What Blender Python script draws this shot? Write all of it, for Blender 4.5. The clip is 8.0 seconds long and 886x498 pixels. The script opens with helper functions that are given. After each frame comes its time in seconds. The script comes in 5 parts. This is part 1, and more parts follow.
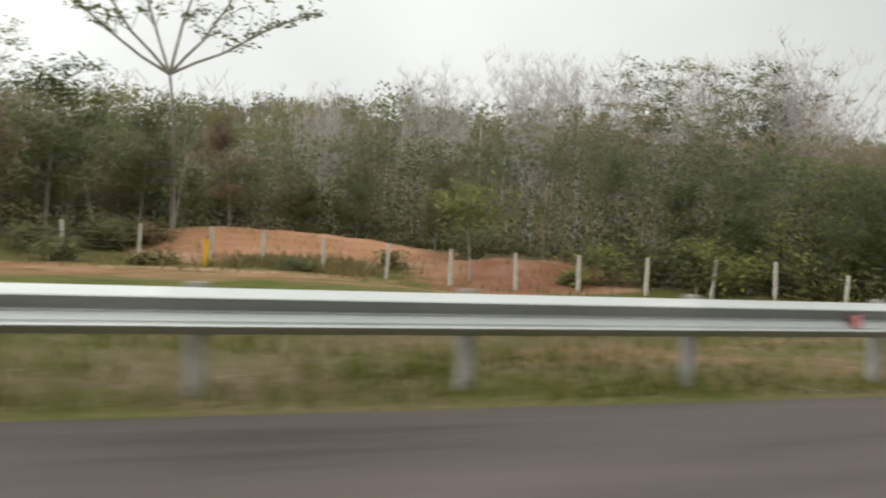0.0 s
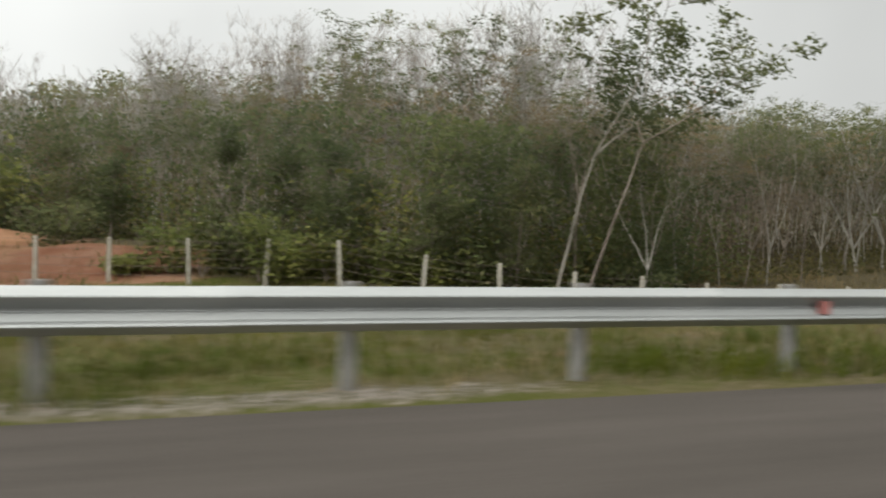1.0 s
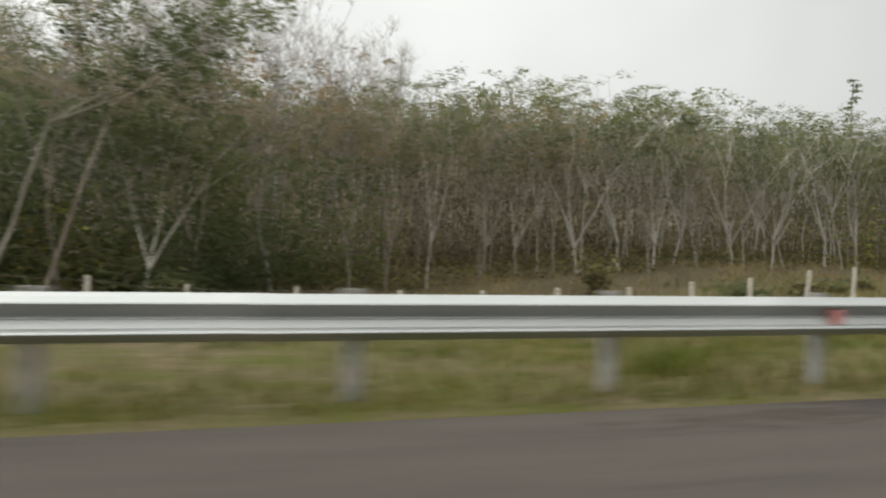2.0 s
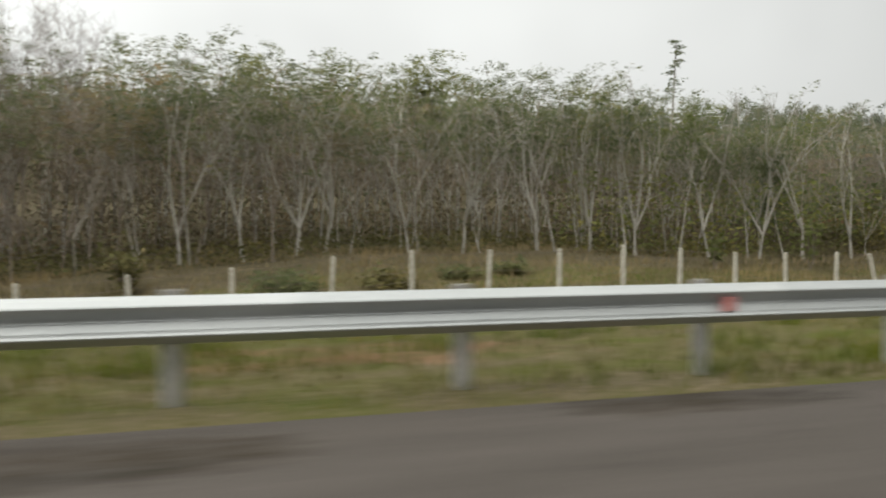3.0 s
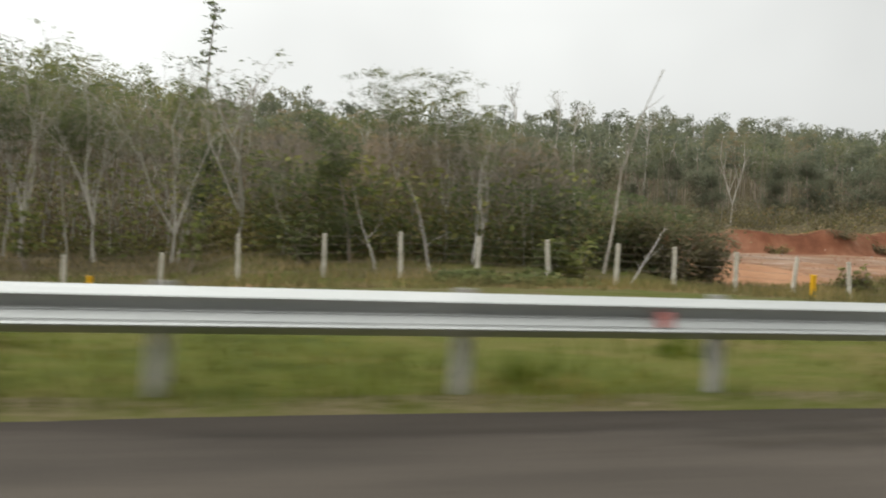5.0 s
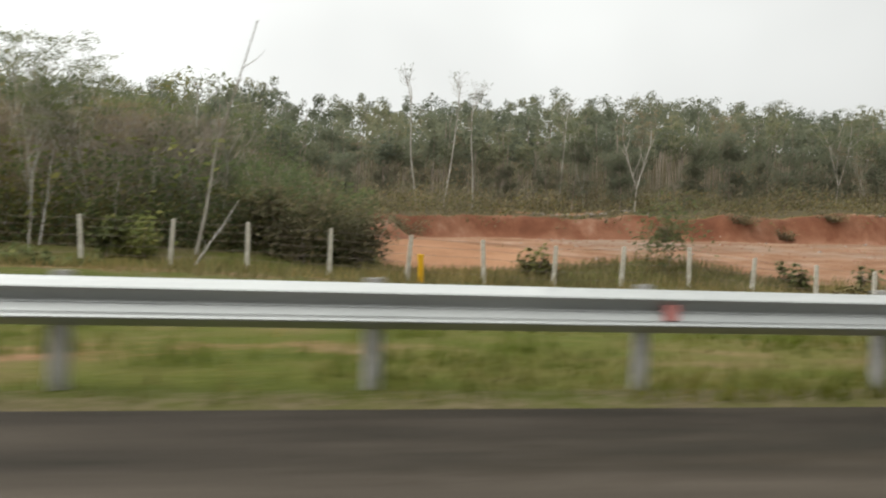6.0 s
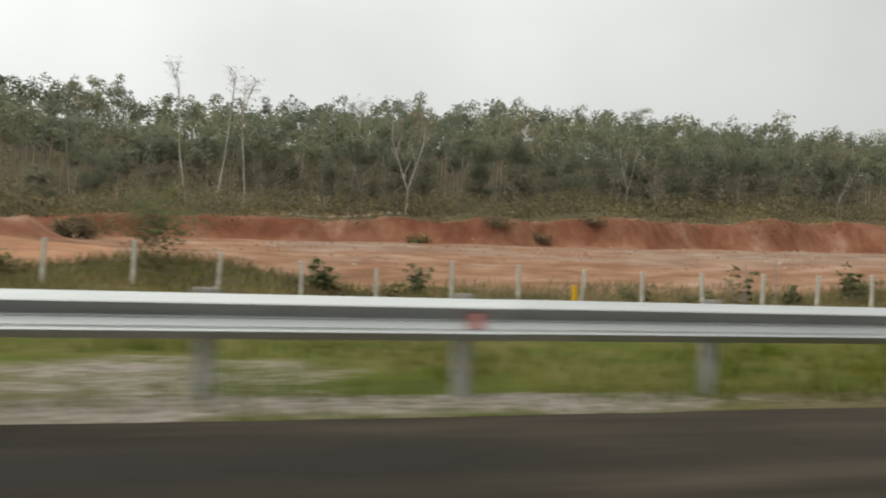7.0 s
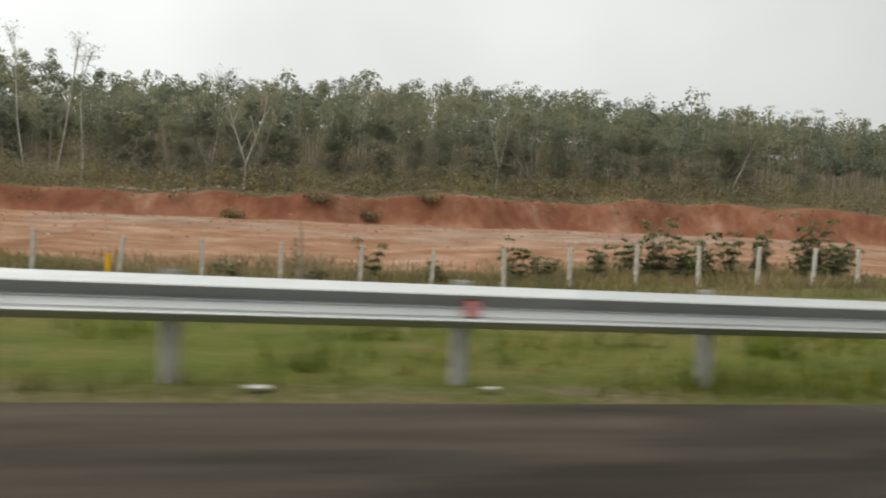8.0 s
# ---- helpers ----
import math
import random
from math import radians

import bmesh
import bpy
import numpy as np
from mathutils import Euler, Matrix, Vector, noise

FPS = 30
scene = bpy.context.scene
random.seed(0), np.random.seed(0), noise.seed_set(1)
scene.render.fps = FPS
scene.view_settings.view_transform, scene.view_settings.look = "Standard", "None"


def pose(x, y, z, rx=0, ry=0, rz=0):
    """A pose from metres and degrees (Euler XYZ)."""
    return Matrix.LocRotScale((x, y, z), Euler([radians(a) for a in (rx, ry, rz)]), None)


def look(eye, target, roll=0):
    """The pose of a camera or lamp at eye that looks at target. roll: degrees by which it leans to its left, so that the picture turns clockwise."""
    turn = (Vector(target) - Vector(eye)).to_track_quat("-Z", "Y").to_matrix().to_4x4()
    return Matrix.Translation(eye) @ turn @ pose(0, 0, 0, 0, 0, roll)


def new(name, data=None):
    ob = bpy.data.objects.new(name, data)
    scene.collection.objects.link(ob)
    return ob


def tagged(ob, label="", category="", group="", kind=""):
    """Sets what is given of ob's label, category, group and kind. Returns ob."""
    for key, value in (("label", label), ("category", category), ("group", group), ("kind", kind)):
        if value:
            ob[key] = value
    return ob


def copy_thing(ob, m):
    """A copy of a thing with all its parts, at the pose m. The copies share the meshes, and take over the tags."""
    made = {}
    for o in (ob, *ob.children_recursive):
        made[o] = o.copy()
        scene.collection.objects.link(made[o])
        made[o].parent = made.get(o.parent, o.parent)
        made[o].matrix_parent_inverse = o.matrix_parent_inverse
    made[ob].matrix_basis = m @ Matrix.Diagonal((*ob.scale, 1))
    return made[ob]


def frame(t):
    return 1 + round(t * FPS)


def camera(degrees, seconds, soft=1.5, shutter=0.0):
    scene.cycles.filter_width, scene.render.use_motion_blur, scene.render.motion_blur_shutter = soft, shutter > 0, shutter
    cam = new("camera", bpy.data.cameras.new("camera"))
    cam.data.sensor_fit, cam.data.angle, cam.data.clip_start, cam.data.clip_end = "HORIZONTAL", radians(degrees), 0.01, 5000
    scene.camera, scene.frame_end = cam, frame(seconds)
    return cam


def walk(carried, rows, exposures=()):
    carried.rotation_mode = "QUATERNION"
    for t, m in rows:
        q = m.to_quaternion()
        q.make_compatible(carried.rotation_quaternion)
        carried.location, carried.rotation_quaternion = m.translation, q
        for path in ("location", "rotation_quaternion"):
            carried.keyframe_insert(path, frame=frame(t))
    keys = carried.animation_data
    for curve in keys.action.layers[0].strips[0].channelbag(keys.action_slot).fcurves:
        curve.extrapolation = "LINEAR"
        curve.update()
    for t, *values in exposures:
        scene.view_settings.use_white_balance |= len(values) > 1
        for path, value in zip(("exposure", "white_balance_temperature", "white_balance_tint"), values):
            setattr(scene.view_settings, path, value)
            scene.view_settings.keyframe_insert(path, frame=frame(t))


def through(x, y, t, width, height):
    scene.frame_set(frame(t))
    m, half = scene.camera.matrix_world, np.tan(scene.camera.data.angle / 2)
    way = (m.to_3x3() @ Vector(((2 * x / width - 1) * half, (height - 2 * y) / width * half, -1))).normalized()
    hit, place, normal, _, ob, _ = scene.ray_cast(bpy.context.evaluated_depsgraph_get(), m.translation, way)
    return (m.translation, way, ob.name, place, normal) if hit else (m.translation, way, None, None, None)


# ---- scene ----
# A road verge with a steel guardrail, a boundary fence, a rubber plantation and a red earth cutting.
# x runs along the road, y away from it to the fence and the woods, z is up.
cam = camera(59.4, 8.0, soft=2.0, shutter=0.25)
PATH = [
    (0, (-14.686, 0.137, 1.158), (-14.026, 2.025, 1.135), 2.74),
    (0.2, (-11.326, 0.207, 1.142), (-10.654, 2.090, 1.126), 1.92),
    (0.5, (-4.876, 0.093, 1.152), (-4.257, 1.995, 1.146), 2.21),
    (0.8, (1.822, 0.159, 1.144), (2.469, 2.052, 1.123), 1.30),
    (1, (5.037, 0.197, 1.141), (5.700, 2.084, 1.107), 1.60),
    (1.2, (8.267, 0.227, 1.128), (8.903, 2.123, 1.096), 2.77),
    (1.5, (14.987, 0.290, 1.141), (15.628, 2.185, 1.113), 1.63),
    (2, (24.936, 0.384, 1.140), (25.555, 2.285, 1.120), 1.67),
    (2.3, (31.656, 0.314, 1.147), (32.245, 2.226, 1.129), 2.57),
    (2.5, (34.886, 0.477, 1.140), (35.483, 2.386, 1.126), 1.70),
    (2.8, (41.522, 0.177, 1.168), (42.093, 2.093, 1.106), 2.54),
    (3, (44.879, 0.240, 1.176), (45.451, 2.156, 1.132), -0.00),
    (3.3, (51.160, 0.039, 1.179), (51.705, 1.962, 1.112), 0.87),
    (3.5, (54.435, 0.193, 1.159), (55.008, 2.108, 1.091), 0.63),
    (3.8, (61.012, 0.153, 1.126), (61.559, 2.076, 1.085), 0.33),
    (4, (64.228, 0.376, 1.124), (64.841, 2.279, 1.082), 1.91),
    (4.3, (70.852, 0.152, 1.147), (71.396, 2.076, 1.118), 2.63),
    (4.5, (74.098, 0.151, 1.145), (74.647, 2.074, 1.131), 2.56),
    (4.7, (77.287, 0.238, 1.152), (77.886, 2.146, 1.147), -1.05),
    (5, (83.946, 0.195, 1.136), (84.431, 2.135, 1.114), 2.39),
    (5.5, (93.794, 0.239, 1.128), (94.215, 2.194, 1.096), 2.22),
    (5.8, (100.328, 0.151, 1.153), (100.788, 2.095, 1.049), 1.84),
    (6, (103.642, 0.283, 1.119), (103.998, 2.251, 1.079), 2.05),
    (6.2, (106.862, 0.398, 1.106), (107.310, 2.347, 1.090), 0.34),
    (6.5, (113.568, 0.256, 1.144), (114.024, 2.202, 1.084), 1.60),
    (6.8, (120.145, -0.030, 1.146), (120.550, 1.928, 1.089), 2.68),
    (7, (123.425, 0.006, 1.160), (123.927, 1.942, 1.149), 2.30),
    (7.3, (129.846, -0.019, 1.159), (130.301, 1.928, 1.107), 3.86),
    (7.5, (133.045, 0.073, 1.166), (133.516, 2.016, 1.108), 3.05),
    (7.8, (139.771, 0.151, 1.170), (140.214, 2.101, 1.121), 2.26),
    (8, (143.005, 0.091, 1.160), (143.455, 2.039, 1.112), 3.12),
]
walk(cam, [(t, look(eye, target, roll)) for t, eye, target, roll in PATH],
     [(0, 0.19), (0.5, 0.04), (1, 0.03), (2.5, 0.21), (3, 0.15), (4, 0.12), (4.5, 0.15), (6, 0.22), (6.5, -0.11), (7, 0.0), (7.5, -0.02), (8, 0.06)])

# ---- world, sun ----
SUN_ELEVATION, SUN_TURN = 45.0, -98.0
world = bpy.data.worlds.new("overcast_sky")
scene.world = world
world.use_nodes = True
wn, wl = world.node_tree.nodes, world.node_tree.links
sky = wn.new("ShaderNodeTexSky")
sky.sky_type = "NISHITA"
sky.sun_disc = False
sky.sun_elevation, sky.sun_rotation = radians(SUN_ELEVATION), radians(SUN_TURN)
sky.dust_density, sky.air_density = 4.0, 1.0
grey = wn.new("ShaderNodeHueSaturation")
grey.inputs["Saturation"].default_value = 0.10
wl.new(sky.outputs[0], grey.inputs["Color"])
place = wn.new("ShaderNodeTexCoord")
clouds = wn.new("ShaderNodeTexNoise")
clouds.inputs["Scale"].default_value, clouds.inputs["Detail"].default_value = 2.2, 3.0
wl.new(place.outputs["Generated"], clouds.inputs["Vector"])
span = wn.new("ShaderNodeMapRange")
span.inputs["From Min"].default_value, span.inputs["From Max"].default_value = 0.25, 0.75
span.inputs["To Min"].default_value, span.inputs["To Max"].default_value = 0.83, 1.10
wl.new(clouds.outputs[0], span.inputs["Value"])
veil = wn.new("ShaderNodeMix")
veil.data_type, veil.blend_type = "RGBA", "MIX"
veil.inputs[0].default_value = 0.72
wl.new(grey.outputs[0], veil.inputs[6])
veil.inputs[7].default_value = (7.6, 7.75, 7.5, 1)
dim = wn.new("ShaderNodeVectorMath")
dim.operation = "SCALE"
wl.new(veil.outputs[2], dim.inputs[0])
# the veil is brighter round the hidden sun
glow = wn.new("ShaderNodeVectorMath")
glow.operation = "DOT_PRODUCT"
wl.new(place.outputs["Generated"], glow.inputs[0])
glow.inputs[1].default_value = (math.sin(radians(SUN_TURN)) * math.cos(radians(SUN_ELEVATION)), math.cos(radians(SUN_TURN)) * math.cos(radians(SUN_ELEVATION)), math.sin(radians(SUN_ELEVATION)))
gain = wn.new("ShaderNodeMapRange")
gain.inputs["From Min"].default_value, gain.inputs["From Max"].default_value = -0.50, 0.50
gain.inputs["To Min"].default_value, gain.inputs["To Max"].default_value = 0.74, 1.32
wl.new(glow.outputs["Value"], gain.inputs["Value"])
high = wn.new("ShaderNodeSeparateXYZ")
wl.new(place.outputs["Generated"], high.inputs[0])
zenith = wn.new("ShaderNodeMapRange")
zenith.inputs["From Min"].default_value, zenith.inputs["From Max"].default_value = 0.28, 1.0
zenith.inputs["To Min"].default_value, zenith.inputs["To Max"].default_value = 1.0, 1.9
wl.new(high.outputs[2], zenith.inputs["Value"])
lift = wn.new("ShaderNodeMath")
lift.operation = "MULTIPLY"
wl.new(gain.outputs[0], lift.inputs[0])
wl.new(zenith.outputs[0], lift.inputs[1])
both = wn.new("ShaderNodeMath")
both.operation = "MULTIPLY"
wl.new(span.outputs[0], both.inputs[0])
wl.new(lift.outputs[0], both.inputs[1])
wl.new(both.outputs[0], dim.inputs["Scale"])
wl.new(dim.outputs[0], wn["Background"].inputs["Color"])
wn["Background"].inputs["Strength"].default_value = 0.130

sun = new("sun", bpy.data.lights.new("sun", "SUN"))
sun.data.energy, sun.data.angle, sun.data.color = 1.0, radians(40), (1.0, 0.97, 0.92)
az = radians(SUN_TURN)
sun.matrix_world = look((0, 0, 60), (-60 * math.sin(az), -60 * math.cos(az), 60 - 60 * math.tan(radians(SUN_ELEVATION))))


# ---- materials ----
def shader(name, rough=0.9, metal=0.0):
    m = bpy.data.materials.new(name)
    m.use_nodes = True
    b = m.node_tree.nodes["Principled BSDF"]
    b.inputs["Roughness"].default_value, b.inputs["Metallic"].default_value = rough, metal
    b.inputs["Specular IOR Level"].default_value = 0.08
    return m, m.node_tree.nodes, m.node_tree.links, b


def texture(n, l, scale, detail=4.0, stretch=None, object_space=False):
    co = n.new("ShaderNodeTexCoord")
    mp = n.new("ShaderNodeMapping")
    l.new(co.outputs["Object"], mp.inputs["Vector"])
    if stretch:
        mp.inputs["Scale"].default_value = stretch
    t = n.new("ShaderNodeTexNoise")
    t.inputs["Scale"].default_value, t.inputs["Detail"].default_value = scale, detail
    l.new(mp.outputs[0], t.inputs["Vector"])
    return t.outputs[0]


def ramp(n, l, fac, stops):
    r = n.new("ShaderNodeValToRGB")
    e = r.color_ramp.elements
    while len(e) < len(stops):
        e.new(0.5)
    for k, (p, c) in zip(e, stops):
        k.position, k.color = p, (*c, 1)
    l.new(fac, r.inputs[0])
    return r.outputs[0]


def mixed(n, l, fac, a, b, kind="MIX"):
    m = n.new("ShaderNodeMix")
    m.data_type, m.blend_type = "RGBA", kind
    for sock, v in ((m.inputs[0], fac), (m.inputs[6], a), (m.inputs[7], b)):
        if isinstance(v, (int, float)):
            sock.default_value = v
        elif isinstance(v, tuple):
            sock.default_value = (*v, 1)
        else:
            l.new(v, sock)
    return m.outputs[2]


def bumped(n, l, b, height, strength, far=0.05):
    k = n.new("ShaderNodeBump")
    k.inputs["Strength"].default_value, k.inputs["Distance"].default_value = strength, far
    l.new(height, k.inputs["Height"])
    l.new(k.outputs[0], b.inputs["Normal"])


def leafy(name, stops, through=0.35, patch=0.16):
    """Leaves: one hue of the ramp for each leaf, some light through the blade."""
    m, n, l, b = shader(name, 0.75)
    g = n.new("ShaderNodeNewGeometry")
    o = n.new("ShaderNodeObjectInfo")
    add = n.new("ShaderNodeMath")
    add.operation = "MULTIPLY_ADD"
    l.new(o.outputs["Random"], add.inputs[0])
    add.inputs[1].default_value = 0.35
    sc = n.new("ShaderNodeMath")
    sc.operation = "MULTIPLY"
    l.new(g.outputs["Random Per Island"], sc.inputs[0])
    sc.inputs[1].default_value = 0.65
    l.new(sc.outputs[0], add.inputs[2])
    col = ramp(n, l, add.outputs[0], stops)
    drift = ramp(n, l, texture(n, l, patch, 3), [(0.32, (0.70, 0.72, 0.72)), (0.5, (1.04, 1.0, 0.96)), (0.68, (1.46, 1.28, 1.08))])
    col = mixed(n, l, 1.0, col, drift, "MULTIPLY")
    l.new(col, b.inputs["Base Color"])
    t = n.new("ShaderNodeBsdfTranslucent")
    l.new(col, t.inputs["Color"])
    mx = n.new("ShaderNodeMixShader")
    mx.inputs[0].default_value = through
    l.new(b.outputs[0], mx.inputs[1])
    l.new(t.outputs[0], mx.inputs[2])
    l.new(mx.outputs[0], n["Material Output"].inputs["Surface"])
    return m


def surface(name, stops, scale, rough=0.9, bump=0.3, stretch=None, metal=0.0, fine=8.0):
    m, n, l, b = shader(name, rough, metal)
    t = texture(n, l, scale, 5, stretch)
    t2 = texture(n, l, scale * fine, 3, stretch)
    both = mixed(n, l, 0.35, t, t2)
    l.new(ramp(n, l, both, stops), b.inputs["Base Color"])
    if bump:
        bumped(n, l, b, t2, bump, 0.01)
    return m


M_BARK = surface("pale_bark", [(0.3, (0.19, 0.172, 0.145)), (0.5, (0.325, 0.302, 0.262)), (0.7, (0.435, 0.412, 0.368))], 1.2, 0.95, 0.4, (1, 1, 0.25))
M_BARK_PALE = surface("grey_bark", [(0.3, (0.14, 0.125, 0.10)), (0.5, (0.25, 0.228, 0.19)), (0.7, (0.36, 0.335, 0.29))], 1.4, 0.95, 0.4, (1, 1, 0.25))
M_BARK_DRY = surface("dry_grey_bark", [(0.3, (0.29, 0.268, 0.24)), (0.5, (0.39, 0.365, 0.335)), (0.7, (0.48, 0.455, 0.425))], 1.4, 0.95, 0.3, (1, 1, 0.25))
M_BARK_DARK = surface("brown_bark", [(0.3, (0.125, 0.102, 0.082)), (0.5, (0.225, 0.188, 0.155)), (0.7, (0.31, 0.27, 0.225))], 1.5, 0.95, 0.4, (1, 1, 0.25))
M_LEAF = leafy("rubber_leaf", [(0.0, (0.092, 0.112, 0.054)), (0.45, (0.122, 0.142, 0.068)), (0.8, (0.158, 0.172, 0.082)), (1.0, (0.215, 0.182, 0.092))], 0.6)
M_LEAF_DARK = leafy("dark_leaf", [(0.0, (0.080, 0.108, 0.052)), (0.5, (0.102, 0.130, 0.062)), (1.0, (0.145, 0.162, 0.078))], 0.6)
# hill leaves: distance haze is put into the colour, paler and greyer
M_LEAF_HAZED = leafy("hazed_hill_leaf", [(0.0, (0.138, 0.156, 0.110)), (0.5, (0.155, 0.172, 0.120)), (0.85, (0.176, 0.184, 0.129)), (1.0, (0.198, 0.182, 0.130))], 0.6, 0.07)
M_LEAF_DRY = leafy("dry_leaf", [(0.0, (0.188, 0.147, 0.094)), (0.5, (0.255, 0.198, 0.130)), (0.8, (0.205, 0.192, 0.100)), (1.0, (0.330, 0.220, 0.110))], 0.55)
M_LEAF_LIME = leafy("young_leaf", [(0.0, (0.118, 0.148, 0.046)), (0.6, (0.172, 0.195, 0.066)), (1.0, (0.25, 0.24, 0.09))], 0.45)
M_SCRUB = leafy("scrub_leaf", [(0.0, (0.105, 0.103, 0.062)), (0.5, (0.150, 0.140, 0.084)), (0.8, (0.190, 0.163, 0.102)), (1.0, (0.23, 0.188, 0.12))], 0.5, 0.25)
M_UNDER = leafy("understory_leaf", [(0.0, (0.112, 0.094, 0.064)), (0.5, (0.140, 0.117, 0.079)), (1.0, (0.172, 0.142, 0.096))], 0.55, 0.2)
M_BRUSH = leafy("dry_brush_leaf", [(0.0, (0.145, 0.135, 0.092)), (0.6, (0.185, 0.170, 0.118)), (1.0, (0.225, 0.198, 0.142))], 0.5, 0.12)
M_BUSH = leafy("bush_leaf", [(0.0, (0.080, 0.100, 0.040)), (0.5, (0.115, 0.138, 0.056)), (1.0, (0.19, 0.180, 0.085))], 0.4)
M_TWIG = leafy("dry_twig", [(0.0, (0.165, 0.142, 0.118)), (0.6, (0.235, 0.205, 0.172)), (1.0, (0.315, 0.282, 0.240))], 0.0)
M_TWIG_PALE = leafy("pale_twig", [(0.0, (0.29, 0.27, 0.25)), (0.6, (0.38, 0.36, 0.34)), (1.0, (0.46, 0.44, 0.42))], 0.0)
M_GRASS = leafy("verge_grass", [(0.0, (0.046, 0.058, 0.009)), (0.5, (0.076, 0.092, 0.015)), (0.8, (0.112, 0.110, 0.027)), (1.0, (0.18, 0.132, 0.054))], 0.35, 0.55)
M_GRASS_LUSH = leafy("lush_grass", [(0.0, (0.038, 0.064, 0.007)), (0.5, (0.060, 0.090, 0.010)), (1.0, (0.100, 0.115, 0.019))], 0.35, 0.5)
M_WEED = leafy("dry_weed", [(0.0, (0.081, 0.089, 0.031)), (0.5, (0.140, 0.128, 0.055)), (1.0, (0.238, 0.187, 0.098))], 0.35)
M_STRAW = leafy("slope_straw", [(0.0, (0.135, 0.118, 0.062)), (0.5, (0.195, 0.165, 0.092)), (1.0, (0.27, 0.22, 0.135))], 0.35, 0.3)
M_CONCRETE = surface("fence_concrete", [(0.3, (0.27, 0.248, 0.20)), (0.55, (0.42, 0.392, 0.33)), (0.75, (0.51, 0.48, 0.415))], 5.0, 0.9, 0.3)
M_YELLOW = surface("yellow_paint", [(0.3, (0.42, 0.22, 0.01)), (0.7, (0.62, 0.35, 0.02))], 6.0, 0.6, 0.1)
M_WIRE = surface("rusty_wire", [(0.3, (0.12, 0.09, 0.07)), (0.7, (0.22, 0.18, 0.15))], 9.0, 0.7, 0.0)
M_RED = surface("red_reflector", [(0.3, (0.36, 0.14, 0.125)), (0.7, (0.46, 0.20, 0.18))], 20.0, 0.25, 0.0)
M_STONE = surface("pale_stone", [(0.3, (0.195, 0.169, 0.143)), (0.7, (0.364, 0.325, 0.286))], 6.0, 0.9, 0.4)
M_RUBBLE = surface("grey_rubble", [(0.3, (0.14, 0.125, 0.105)), (0.7, (0.26, 0.238, 0.208))], 6.0, 0.95, 0.4)
M_LITTER = surface("white_plastic", [(0.3, (0.25, 0.24, 0.22)), (0.7, (0.39, 0.38, 0.35))], 8.0, 0.5, 0.1)
M_CLOD = surface("red_clod", [(0.3, (0.12, 0.055, 0.03)), (0.55, (0.24, 0.13, 0.085)), (0.75, (0.36, 0.27, 0.22))], 0.9, 0.95, 0.3)
M_BOLT = surface("bolt_steel", [(0.3, (0.25, 0.26, 0.26)), (0.7, (0.42, 0.43, 0.43))], 20.0, 0.5, 0.0, None, 0.7)

M_STEEL, n_, l_, b_ = shader("galvanised_steel", 0.4, 0.85)
t1_, t2_ = texture(n_, l_, 1.1, 4, (0.35, 1, 1)), texture(n_, l_, 26, 3)
l_.new(ramp(n_, l_, mixed(n_, l_, 0.3, t1_, t2_), [(0.3, (0.310, 0.318, 0.310)), (0.5, (0.392, 0.400, 0.388)), (0.7, (0.46, 0.466, 0.452))]), b_.inputs["Base Color"])
b_.inputs["Specular IOR Level"].default_value = 0.5
l_.new(ramp(n_, l_, t1_, [(0.3, (0.44,) * 3), (0.7, (0.58,) * 3)]), b_.inputs["Roughness"])

M_POST = surface("weathered_post_steel", [(0.3, (0.155, 0.152, 0.140)), (0.5, (0.235, 0.228, 0.212)), (0.7, (0.305, 0.297, 0.278))], 4.0, 0.6, 0.05, None, 0.3)

M_ROAD, n_, l_, b_ = shader("worn_asphalt", 0.88)
big_, mid_, fine_ = texture(n_, l_, 0.16, 5, (0.4, 1.6, 1)), texture(n_, l_, 1.3, 5, (0.25, 1.8, 1)), texture(n_, l_, 60, 2)
c_ = ramp(n_, l_, mixed(n_, l_, 0.45, big_, mid_), [(0.385, (0.047, 0.041, 0.035)), (0.455, (0.063, 0.055, 0.047)), (0.58, (0.076, 0.066, 0.057)), (0.70, (0.095, 0.084, 0.073))])
d_ = ramp(n_, l_, mixed(n_, l_, 0.45, big_, mid_), [(0.39, (0.015, 0.013, 0.009)), (0.46, (0.025, 0.0205, 0.0145)), (0.53, (0.038, 0.031, 0.022)), (0.66, (0.058, 0.047, 0.035))])
co_ = n_.new("ShaderNodeTexCoord")
xyz_ = n_.new("ShaderNodeSeparateXYZ")
l_.new(co_.outputs["Object"], xyz_.inputs[0])
new_lay = n_.new("ShaderNodeMapRange")
new_lay.inputs["From Min"].default_value, new_lay.inputs["From Max"].default_value = 60.0, 116.0
l_.new(xyz_.outputs[0], new_lay.inputs["Value"])
c_ = mixed(n_, l_, new_lay.outputs[0], c_, d_)
far_lay = n_.new("ShaderNodeMapRange")
far_lay.inputs["From Min"].default_value, far_lay.inputs["From Max"].default_value = 132.0, 144.0
far_lay.inputs["To Max"].default_value = 0.35
l_.new(xyz_.outputs[0], far_lay.inputs["Value"])
c_ = mixed(n_, l_, far_lay.outputs[0], c_, ramp(n_, l_, mixed(n_, l_, 0.45, big_, mid_), [(0.38, (0.034, 0.029, 0.022)), (0.5, (0.062, 0.052, 0.040)), (0.66, (0.086, 0.073, 0.058))]))
stain_ = texture(n_, l_, 0.42, 6, (0.30, 1.1, 1))
wear = n_.new("ShaderNodeMapRange")
wear.inputs["From Min"].default_value, wear.inputs["From Max"].default_value = 12.0, 30.0
wear.inputs["To Min"].default_value, wear.inputs["To Max"].default_value = 0.12, 0.62
